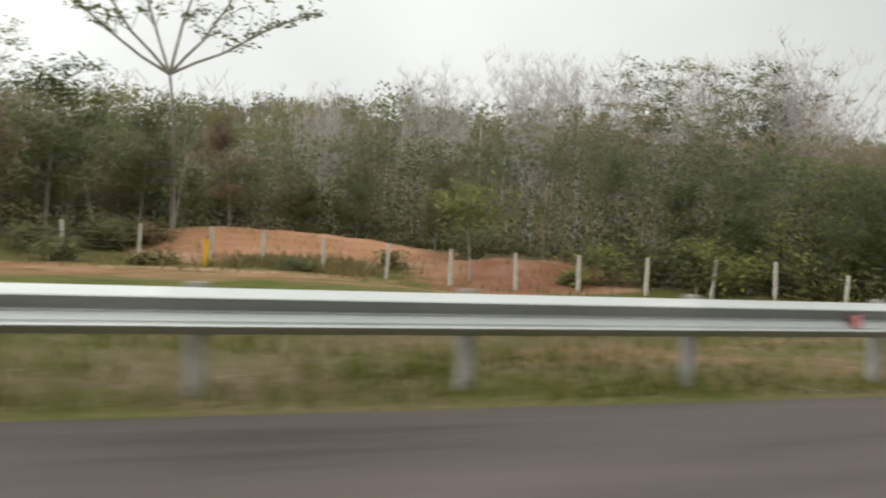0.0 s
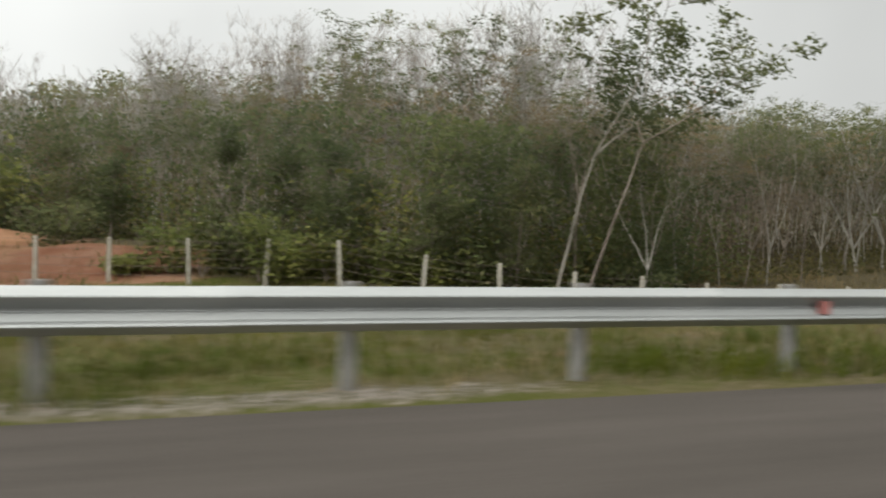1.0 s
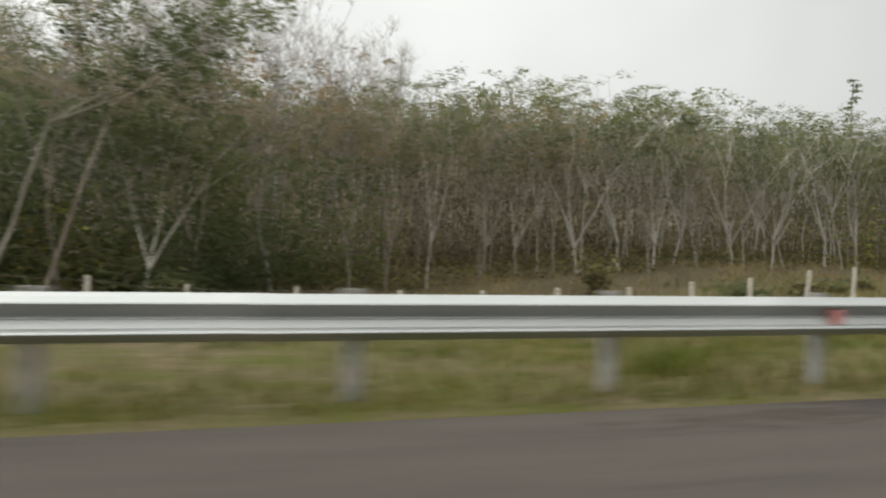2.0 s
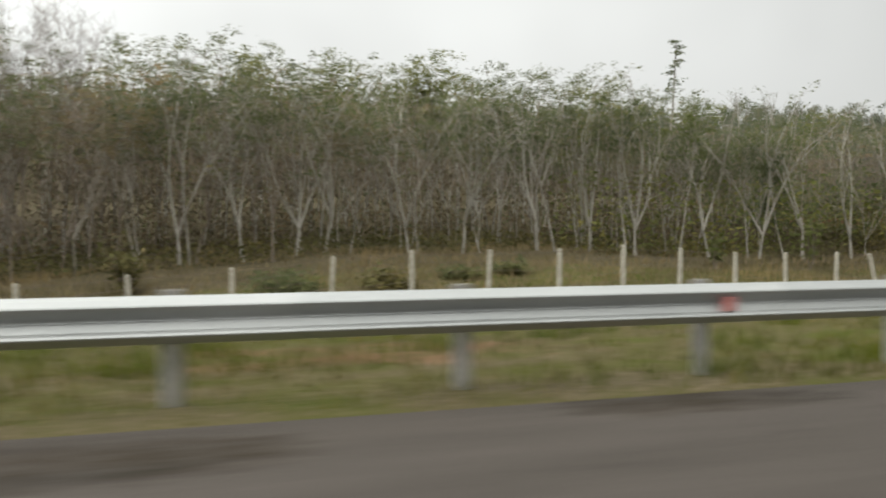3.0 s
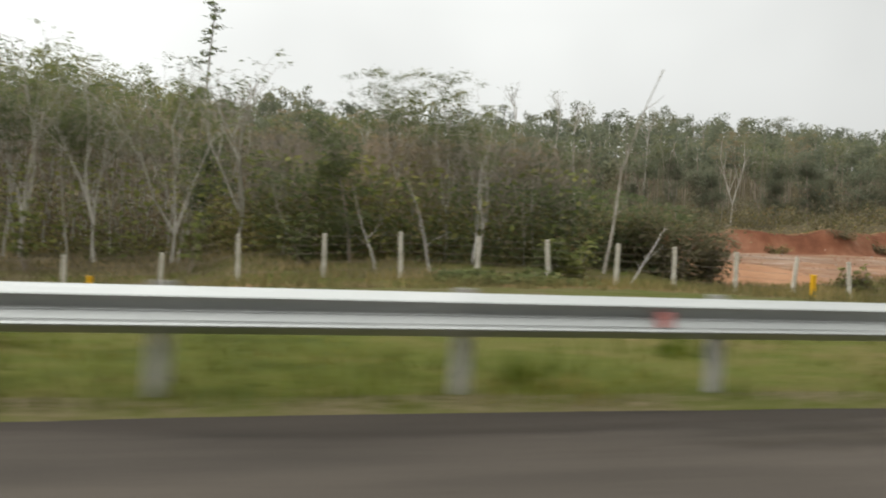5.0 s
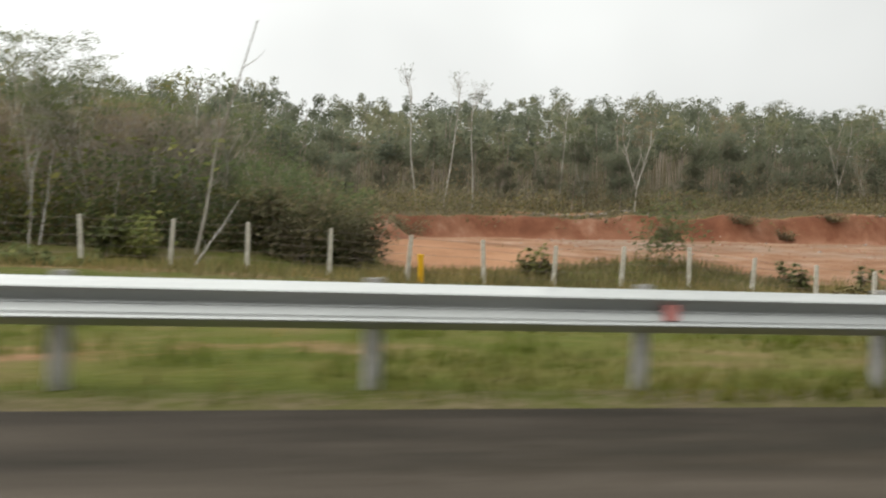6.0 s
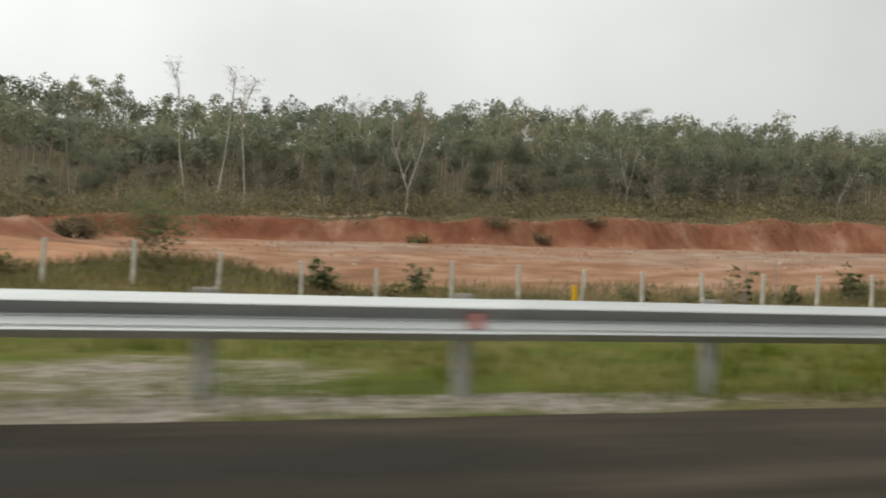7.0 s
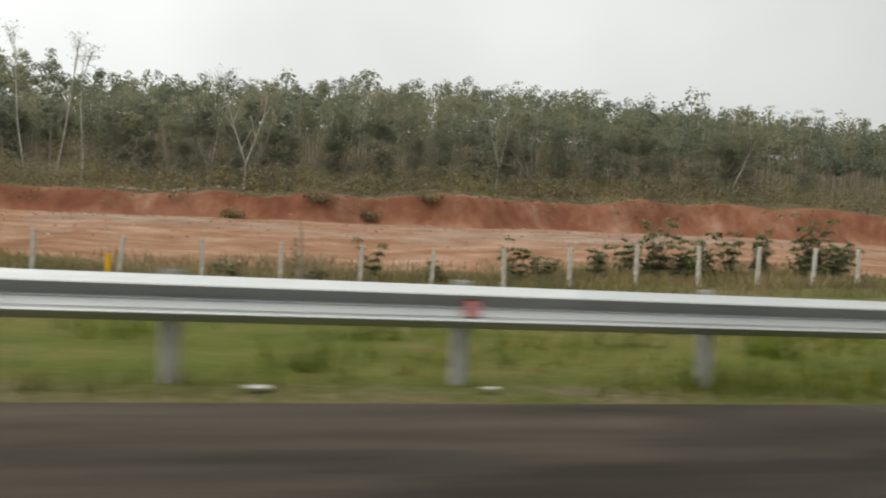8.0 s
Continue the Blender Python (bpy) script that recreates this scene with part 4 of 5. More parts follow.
# single trees that stand out
def umbrella_parts(seed):
    """A tall bole with long limbs that spread like a fan, small clumps at their ends."""
    g = np.random.default_rng(seed)
    segs, ends = [], []
    pts, d, _ = limb(g, segs, (0, 0, -0.3), (-0.02, 0, 1), 8.8, 0.17, 5, 0.03, 0.03)
    for dx, dy, up, ln in ((-1.75, 0.1, 0.95, 8.4), (-0.85, -0.4, 1.0, 7.2), (-0.15, 0.3, 1.0, 6.8), (0.22, -0.2, 1.0, 7.0), (0.75, 0.3, 0.95, 6.8), (1.7, -0.1, 0.95, 7.6)):
        p1, dd, _ = limb(g, segs, pts[-1 if up > 0.9 else -2], (dx, dy, up), ln, 0.095, 5, 0.09, 0.02)
        for q in p1[2:]:
            for _ in range(4):
                a = g.uniform(0, 2 * np.pi)
                p2, _, _ = limb(g, segs, q, dd + np.array((math.cos(a), math.sin(a), 0.2)) * 0.8, g.uniform(0.9, 2.3), 0.03, 2, 0.15, 0.05)
                ends += p2[1:]
    ends = np.array(ends)
    at = np.repeat(ends, 7, 0)
    return segs, leaves(g, at + g.normal(0, 1, at.shape) * (0.3, 0.3, 0.1), 0.36, 0.35, 0.5, 0.2)


def slim_parts(seed, height, low):
    """A single thin stem with small tiers of leaves along its top."""
    g = np.random.default_rng(seed)
    segs, ends = [], []
    pts, d, _ = limb(g, segs, (0, 0, -0.3), (0.02, 0, 1), height, 0.12, 8, 0.02, 0.03)
    for k in range(9):
        z = low + (height - low) * k / 8
        q = pts[0] + (pts[-1] - pts[0]) * (z / height)
        a = g.uniform(0, 2 * np.pi)
        p, _, _ = limb(g, segs, q, (math.cos(a), 0.5 * math.sin(a), 0.35), g.uniform(0.3, 0.65), 0.03, 2, 0.1, 0.0)
        ends += [p[-1]] * 2 + [p[-2]]
    at = np.repeat(np.array(ends), 9, 0)
    return segs, leaves(g, at + g.normal(0, 1, at.shape) * (0.24, 0.24, 0.07), 0.34, 0.3, 0.5, 0.2)


def dead_parts(seed, low, high, girth=0.15, limbs=7):
    """A crooked leafless stem in two reaches, with a few short broken branches near its top."""
    g = np.random.default_rng(seed)
    segs = []
    p1, d, _ = limb(g, segs, (0, 0, -0.3), low, float(np.linalg.norm(low)) + 0.3, girth, 5, 0.05, 0.0)
    p2, d, _ = limb(g, segs, p1[-1], high, float(np.linalg.norm(high)), girth * 0.5, 5, 0.07, 0.01)
    for k in range(limbs):
        q = (p1[3:] + p2)[k % (len(p1) + len(p2) - 4)]
        a = g.uniform(0, 2 * np.pi)
        b, _, _ = limb(g, segs, q, (math.cos(a), 0.4 * math.sin(a), 0.9), g.uniform(0.3, 1.3), girth * 0.2, 3, 0.2, 0.1)
    return segs, []


plant("umbrella_tree", umbrella_parts(301), M_BARK_PALE, M_LEAF, "tall spreading tree with long bare limbs above the wood", "tree", "", standing(-14.7, 46, 0))
plant("leaning_tree", rubber_tree_parts(333, 14.4, 6.4, 0.92, 44, 0.225, 0.0, 1.05), M_BARK_PALE, M_LEAF, "leaning pale-trunked tree with dense crown behind the fence", "tree", "leaning trees", standing(18.8, 26.5, 0, 1.0, (0, 24)))
plant("leaning_tree", rubber_tree_parts(334, 13.4, 7.0, 0.8, 38, 0.225, 0.0, 0.95), M_BARK_DARK, M_LEAF, "leaning pale-trunked tree with dense crown behind the fence", "tree", "leaning trees", standing(20.4, 27.2, 0, 1.0, (-2, 20)))
plant("dead_tree", dead_parts(305, (0.72, -0.05, 4.6), (1.60, -0.1, 4.7), 0.09, 9), M_BARK_PALE, M_LEAF_DRY, "thin pale dead tree leaning at the wood's edge", "tree", "", standing(99.45, 32.4, 0))
for seed, (x, y, dx, h) in enumerate(((89.0, 31.0, -1.1, 3.3), (91.2, 31.0, -1.1, 3.8), (99.6, 30.2, 1.5, 2.5), (93.5, 33.0, 0.1, 3.9))):
    plant("dead_sapling", dead_parts(340 + seed, (dx * 0.45, 0.1, h * 0.5), (dx * 0.55, 0.0, h * 0.5), 0.055, 2), M_BARK_DRY, M_LEAF_DRY, "thin pale leafless sapling leaning by the fence", "tree", "dead saplings", standing(x, y, 0))
plant("young_tree", broad_tree_parts(306, 5.0, 0.75, 6, 0.3, 0.86), M_BARK, M_LEAF_LIME, "small yellow-green tree on a thin bare trunk", "tree", "", standing(-1.3, 34.4, 0, 1.0))
plant("young_tree", broad_tree_parts(307, 2.9, 0.45, 9, 0.22, 0.72), M_BARK_DARK, M_LEAF, "small green tree behind the fence on bare earth", "tree", "", standing(120.2, 33.4, 0, 1.0))
plant("slim_tree", slim_parts(308, 16.2, 12.2), M_BARK, M_LEAF_DARK, "tall slim tree rising above the plantation", "tree", "", standing(79.9, 55.3, 0, 1.0, (0, 2)))
fork_a = plant("forked_tree", rubber_tree_parts(309, 11.0, 1.9, 0.45, 9, 0.28, 0.3, 2.0), M_BARK, M_LEAF, "pale rubber tree with a low wide fork", "tree", "", standing(61.2, 37.6, 0, 0.84))
fork_b = plant("forked_tree", rubber_tree_parts(310, 11.5, 1.6, 0.42, 9, 0.28, 0.3, 1.9), M_BARK, M_LEAF, "pale rubber tree with a low wide fork", "tree", "", standing(64.8, 38.8, 70, 0.84))
for k, (x, y) in enumerate(((46.3, 36.2), (48.6, 36.6), (50.0, 36.9), (54.1, 37.0), (56.9, 37.2), (66.8, 37.4), (71.3, 37.2), (74.4, 37.0), (77.4, 37.0), (80.6, 36.8), (83.4, 36.4), (43.6, 35.6))):
    c = copy_thing((fork_a, fork_b)[k % 2], pose(x, y, ground_at(x, y), rng.normal(0, 3), rng.normal(0, 3), 47.0 * k))
    c.scale = (0.80 + 0.03 * (k % 3),) * 3

for x, y, top in ((4.0, 60, 15.2), (6.7, 61, 14.6), (-5.3, 52, 11.4), (12.0, 56, 16.2), (13.6, 60, 17.2), (18.2, 60, 16.8), (21.7, 60, 17.7), (24.4, 50, 16.3), (24.9, 42, 15.6), (20.6, 50, 15.6), (29.6, 50, 17.0), (33.4, 50, 15.0), (36.6, 50, 14.8)):
    which = int(rng.integers(0, 2))
    grow("bare", which, x, y, (top - ground_at(x, y)) / max(float(q[1][2]) for q in BARE[which][0][0]))

for x, y, top in ((15.4, 44, 13.6), (17.3, 46, 14.6), (20.4, 44, 14.2), (23.2, 46, 15.0), (26.2, 44, 13.8), (27.4, 48, 14.4)):
    which = int(rng.integers(0, 7))
    grow("brown", which, x, y, (top - ground_at(x, y)) / float(np.max(RUBBER[which][0][1][:, :, 2])))

for x, y, top in ((47.4, 46, 11.9), (50.6, 43, 11.1), (58.5, 48, 12.3), (61.3, 44, 11.0), (64.7, 46, 11.6), (65.9, 42, 11.0), (69.4, 44, 10.3), (73.7, 44, 10.1), (91.0, 36.5, 9.3), (92.6, 34.4, 8.9), (94.4, 35.0, 8.5), (89.6, 39.5, 9.9), (91.8, 40.6, 10.0), (93.4, 38.6, 9.5)):
    which = int(rng.integers(0, 3)) if x < 60 else int(rng.integers(0, 7))
    kind = "light" if x < 60 else "rubber"
    parts_ = (LIGHT if x < 60 else RUBBER)[which][0]
    grow(kind, which, x, y, (top - ground_at(x, y)) / max(float(np.max(parts_[1][:, :, 2])), max(q[1][2] for q in parts_[0])))

for x, y, k, size in ((-25.5, 41.0, "olive", 0.86), (-22.8, 41.8, "light", 0.8), (-20.6, 42.6, "olive", 0.92), (-18.2, 44.0, "light", 0.74), (-28.4, 41.4, "light", 0.85), (-23.6, 44.5, "tan", 0.95), (-24.4, 40.2, "tan", 0.7), (-16.4, 45.0, "olive", 0.72), (-11.6, 46.6, "tan", 0.66), (-14.6, 44.6, "light", 0.6)):
    grow(k, int(rng.integers(0, 3)), x, y, size)

# woods behind the cut bank: the nearest ones singly
for k in range(64):
    x = 100 + k * 1.75 + rng.normal(0, 0.6)
    y = 86.5 + abs(rng.normal(0, 6))
    if 113 < x < 126:
        y += 11
    kind, which = ("hill", int(rng.integers(0, 3))) if k % 3 else (("brown", "rubber", "dry")[k % 9 // 3], int(rng.integers(0, 7)))
    grow(kind, which, x, y, rng.uniform(0.75, 1.0) * float(np.interp(x, (105, 122, 140, 150), (0.70, 0.82, 0.94, 1.0))), group="trees above the bank")
for k, (x, y, h) in enumerate(((120.2, 93, 16.6), (117.1, 94, 16.8), (123.4, 91, 15.0), (136.0, 97, 14.5))):
    plant("tall_pale_tree", rubber_tree_parts(320 + k, h, h * 0.74, 0.16, 3, 0.26, 0.45, 1.2), M_BARK, M_LEAF_HAZED, "tall pale-stemmed tree with a small airy crown", "tree", "tall pale trees", standing(x, y, 0))
grow("hill", 1, 220.5, 182, (39.9 - ground_at(220.5, 182)) / 11.0, 20.0, (0, 0), "trees above the bank")


def vee_parts(seed):
    """A short bole that parts into two long straight limbs, each forked once more."""
    g = np.random.default_rng(seed)
    segs, ends = [], []
    pts, d, _ = limb(g, segs, (0, 0, -0.3), (0, 0, 1), 3.4, 0.145, 3, 0.02, 0.03)
    for dx, ln in ((-0.36, 6.4), (0.30, 6.2)):
        p1, dd, _ = limb(g, segs, pts[-1], (dx, 0.05, 1), ln, 0.095, 4, 0.03, 0.02)
        for q, sx in ((p1[1], 0.5), (p1[2], -0.4), (p1[3], 0.35), (p1[4], 0.0)):
            p2, _, _ = limb(g, segs, q, (sx, 0.1, 1), 2.6, 0.06, 3, 0.08, 0.03)
            ends += p2[1:]
    at = np.repeat(np.array(ends), 9, 0)
    return segs, leaves(g, at + g.normal(0, 1, at.shape) * (0.4, 0.4, 0.12), 0.28, 0.3, 0.5, 0.2)


plant("forked_tree", vee_parts(319), M_BARK, M_LEAF_HAZED, "pale tree forked into two long limbs above the bank", "tree", "", standing(140.7, 83.6, 0, 0.92))


def far_wood(name, label, spots, seed, leaf, count, heights, material, trunk_material):
    """Many far trees in one mesh of leaves and one of trunks."""
    g = np.random.default_rng(seed)
    at, segs = [], []
    for x, y in spots:
        z, h = ground_at(x, y), g.uniform(*heights) * (1.12 if g.random() < 0.04 else 1.0)
        if y < 98:
            h = min(h, (1.15 + float(np.interp(x, *CANOPY)) * y * g.uniform(0.84, 0.98) - z) / 0.92)
        elif y < 140:
            h *= float(np.interp(x, (100, 125, 150), (0.82, 0.88, 1.0)))
        else:
            h *= float(np.interp(x, (60, 125, 160), (0.80, 0.82, 0.92)))
        crown = g.normal(0, 1, (count, 3))
        crown /= np.linalg.norm(crown, axis=1)[:, None]
        lobes = np.clip(g.normal(0, 1, (5, 3)), -1.1, 1.1) * (1.3, 1.3, 1.4)
        c = crown * g.uniform(0.2, 1.0, (count, 1)) ** 0.5 * (1.25, 1.25, 0.95) + lobes[g.integers(0, 5, count)]
        c[:, 2] = c[:, 2] * h * 0.10
        at.append(c + (x, y, z + h * 0.68))
        segs.append(((x, y, z - 0.3), (x + g.normal(0, 0.4), y, z + h * 0.8), 0.10, 0.05))
    wood = quads(name, leaves(g, np.concatenate(at), leaf, 0.5, 0.6), material)
    tagged(wood, label, "woods", kind="stuff")
    v, f = tubes(segs, 4)
    stems = link("far_trunks", v, f, trunk_material)
    tagged(stems, "thin trunks of the distant woods", "woods", kind="stuff")


g = np.random.default_rng(21)
deep = [(x + g.normal(0, 0.8), float(front(x)) + 24 + 3.6 * r + g.normal(0, 0.8)) for r in range(6) for x in np.arange(-60, 98 - 2 * r, 3.4)]
far_wood("deep_woods", "dull green mass of plantation trees further back", deep, 22, 0.33, 300, (11, 15), M_LEAF, M_BARK)
hill = []
for y in np.arange(98, 200, 5.0):
    for x in np.arange(-30 + 0.2 * y, 150 + 1.25 * y, 5.2):
        hill.append((x + g.normal(0, 1.3), y + g.normal(0, 1.3)))
# the haze over the hill is in the leaf colour, there is no volume
far_wood("hill_woods", "dense green woods covering the hill, leaf colour paled for haze", hill, 23, 0.55, 260, (10.0, 16.8), M_LEAF_HAZED, M_BARK_DARK)

# ---- undergrowth ----
g = np.random.default_rng(31)


def scatter(n, x0, x1, depth, zmax, bias):
    x = g.uniform(x0, x1, n)
    y = front(x) + g.random(n) ** 1.3 * depth
    z = land(x, y) + g.random(n) ** bias * zmax
    return np.stack([x, y, z], -1)


def backing(n, x0, x1, d0, d1, zmax):
    x = g.uniform(x0, x1, n)
    y = front(x) + g.uniform(d0, d1, n)
    return np.stack([x, y, land(x, y) + g.random(n) ** 1.2 * zmax], -1)


at = np.concatenate([scatter(38000, -50, 20, 10, 6.8, 1.1), scatter(12000, 15, 27, 8, 7.0, 1.15), scatter(4500, 25, 34, 7, 5.5, 1.2), scatter(2600, 22, 30, 8, 3.0, 1.4), scatter(11000, 84, 107, 8, 3.6, 1.3), backing(26000, -50, 104, 21, 27, 7.5), backing(10000, 84, 104, 8, 34, 4.5)])
tagged(quads("undergrowth", leaves(g, at, 0.265, 0.6, 0.5), M_LEAF_DARK), "tangled dark undergrowth at the wood's edge", "undergrowth", kind="stuff")
deep_at = np.concatenate([backing(20000, 36, 86, 9, 24, 5.5), backing(8000, 26, 50, 5, 20, 8.0)])
tagged(quads("understory", leaves(g, deep_at, 0.27, 0.6, 0.45), M_UNDER), "brown understory between the trunks of the plantation", "undergrowth", kind="stuff")
at = np.concatenate([scatter(19000, -50, 24, 9, 3.0, 1.5), scatter(12000, 28, 86, 12, 0.8, 1.6), scatter(10000, 82, 107, 7, 2.6, 1.5)])
tagged(quads("brushwood", leaves(g, at, 0.23, 0.6, 0.5), M_WEED), "dry olive brush at the wood's edge", "undergrowth", kind="stuff")
at = np.concatenate([scatter(5000, -50, 22, 8, 4.2, 1.0), scatter(1500, 84, 100, 7, 4.5, 1.0), scatter(2600, 64, 90, 9, 4.5, 1.0)])
tagged(quads("young_foliage", leaves(g, at, 0.36, 0.5, 0.5), M_LEAF_LIME), "light green leaves of saplings at the wood's edge", "undergrowth", kind="stuff")


def twigs(n, x0, x1, depth, z0, z1):
    x = g.uniform(x0, x1, n)
    y = front(x) + 1 + g.random(n) * depth
    a = np.stack([x, y, land(x, y) + g.uniform(z0, z1, n)], -1)
    d = np.stack([g.normal(0, 0.45, n), g.normal(0, 0.3, n), g.uniform(0.3, 1.0, n)], -1) * g.uniform(0.5, 1.6, n)[:, None]
    s = np.stack([np.full(n, 0.017), np.zeros(n), np.zeros(n)], -1)
    return np.stack([a - s, a + s, a + d + s * 0.5, a + d - s * 0.5], 1)


tw = np.concatenate([twigs(11000, -50, 40, 18, 0.5, 9.0), twigs(6000, 38, 84, 18, 3.0, 7.5), twigs(6000, 84, 100, 12, 1.0, 5.0)])
tagged(quads("dry_twigs", tw, M_TWIG), "fine grey twigs of leafless branches in the wood", "undergrowth", kind="stuff")

# shrubs behind the bank's edge
at_x = g.uniform(95, 260, 46000)
at_y = bank_line(at_x) + 1.75 + 1.0 * np.sin(at_x * 0.7 + 2 * np.sin(at_x * 0.19)) * np.sin(at_x * 0.13 + 0.6) + g.random(46000) ** 1.1 * (20 + 0.1 * (at_x - 95))
zz = land(at_x, at_y) + g.random(46000) ** 1.3 * (2.2 + 1.2 * np.sin(at_x * 0.6) * np.sin(at_x * 0.17 + at_y * 0.3))
scrub = np.stack([at_x, at_y, zz], -1)
scrub = scrub[spot(at_x, at_y, 133, 85.0, 9, 3.8) < 0.45]
tagged(quads("bank_scrub", leaves(g, scrub[::2], 0.33, 0.55, 0.55), M_SCRUB), "dull olive-brown scrub along the top of the cut bank", "undergrowth", kind="stuff")
tagged(quads("dry_scrub", leaves(g, scrub[1::2], 0.31, 0.6, 0.45), M_WEED), "dry brown scrub along the top of the cut bank", "undergrowth", kind="stuff")


n = 36000
hx, hy_ = g.uniform(96, 250, n), 80 + g.random(n) * 22
hz_ = land(hx, hy_) + g.random(n) ** 1.2 * (4.0 + 2.0 * np.sin(hx * 0.5 + hy_ * 0.3))
bare_strip = spot(hx, hy_, 133, 84.8, 9, 3.6) > 0.4
tagged(quads("hill_brush", leaves(g, np.stack([hx, hy_, hz_], -1)[~bare_strip], 0.34, 0.6, 0.4), M_BRUSH), "pale grey-brown dry brush below the hill's trees", "undergrowth", kind="stuff")

# low growth between the trunks along the crest of the hill
n = 12000
hx, hy_ = g.uniform(30, 400, n), g.uniform(184, 199, n)
tagged(quads("crest_brush", leaves(g, np.stack([hx, hy_, land(hx, hy_) + g.random(n) * 7.5], -1), 0.75, 0.6, 0.5), M_LEAF_HAZED), "green undergrowth along the crest of the hill, leaf colour paled for haze", "undergrowth", kind="stuff")

# ---- bushes along the fence and on the clearing ----
def bush(x, y, width, height, count, leaf, label, material=M_LEAF, seed=0):
    plant("bush", bush_parts(400 + seed, width, height, count, leaf), M_BARK_DARK, material, label, "bush", "bushes along the fence", standing(x, y, 0))


GREEN, DRYB = "leafy green bush growing by the fence", "dry brownish bush by the fence"
for k, (x, y, w, h, c, m) in enumerate((
        (111.8, 65.0, 2.4, 2.3, 700, M_SCRUB), (110.6, 62.5, 2.0, 1.6, 500, M_SCRUB), (103.5, 33.0, 2.8, 3.4, 1300, M_SCRUB), (106.0, 34.2, 2.4, 2.8, 1000, M_SCRUB), (101.8, 34.4, 2.4, 3.0, 900, M_SCRUB), (97.5, 31.4, 1.4, 1.6, 500, M_LEAF_LIME),
        (-17.5, 40.6, 2.8, 1.9, 700, M_LEAF), (-15.6, 41.4, 2.2, 1.4, 420, M_WEED), (-20.5, 39.6, 2.6, 1.7, 600, M_LEAF), (105.2, 38.6, 2.2, 2.2, 800, M_SCRUB), (105.4, 43.0, 2.4, 2.4, 800, M_SCRUB), (105.6, 48.0, 2.6, 2.6, 800, M_SCRUB), (105.2, 55.0, 3.2, 3.4, 1000, M_LEAF_DARK), (113.8, 33.5, 1.5, 1.2, 380, M_WEED), (127.0, 34.0, 2.2, 0.9, 360, M_WEED), (129.6, 33.6, 1.8, 1.0, 300, M_WEED), 
        (161.6, 33.4, 2.0, 1.4, 420, M_BUSH), 
        (169.5, 33.6, 2.2, 1.6, 520, M_BUSH), (144.5, 29.6, 0.8, 1.9, 60, M_LEAF_DRY), (91.8, 27.8, 2.8, 0.9, 620, M_BUSH), (94.4, 27.4, 2.6, 0.85, 560, M_BUSH), (96.0, 27.6, 1.6, 0.6, 260, M_BUSH), (9.0, 29.6, 2.4, 2.6, 620, M_LEAF_LIME), (12.8, 28.9, 2.0, 2.4, 520, M_LEAF_LIME), (16.2, 28.2, 2.4, 2.2, 520, M_BUSH), (5.2, 32.4, 2.0, 2.2, 420, M_LEAF_LIME), (19.6, 28.6, 2.2, 1.6, 420, M_BUSH), (0.4, 38.6, 2.6, 2.6, 620, M_LEAF), (54.6, 30.6, 2.0, 0.8, 300, M_LEAF), (57.2, 31.4, 1.8, 0.8, 260, M_LEAF),
        (3.2, 33.0, 1.3, 1.0, 300, M_LEAF_LIME), (-9.5, 35.2, 1.8, 0.9, 300, M_LEAF_DARK), (-15.5, 36.0, 2.4, 1.0, 400, M_WEED), (-19.5, 36.4, 2.2, 1.3, 420, M_LEAF), (47.5, 27.5, 2.4, 1.2, 420, M_LEAF),
        (51.0, 28.3, 2.2, 1.0, 340, M_WEED), (41.9, 30.5, 1.3, 1.9, 320, M_WEED), (148.0, 73.0, 3.4, 1.7, 420, M_SCRUB), (139.8, 73.6, 2.6, 1.3, 300, M_WEED), (152.6, 72.8, 2.2, 1.2, 220, M_SCRUB), (158.5, 73.4, 2.8, 1.4, 300, M_SCRUB),
        (11.0, 30.2, 2.6, 2.2, 700, M_LEAF_LIME), (7.5, 31.5, 2.2, 2.4, 600, M_LEAF), (14.5, 28.8, 2.2, 1.8, 600, M_LEAF_LIME), (24.0, 28.4, 2.4, 1.8, 600, M_LEAF), (-4.0, 37.5, 1.8, 1.2, 260, M_WEED))):
    bush(x, y, w, h, int(c * 1.7), 0.25 if w > 1.2 else 0.22, DRYB if m in (M_WEED, M_LEAF_DRY, M_SCRUB) else GREEN, m, k)

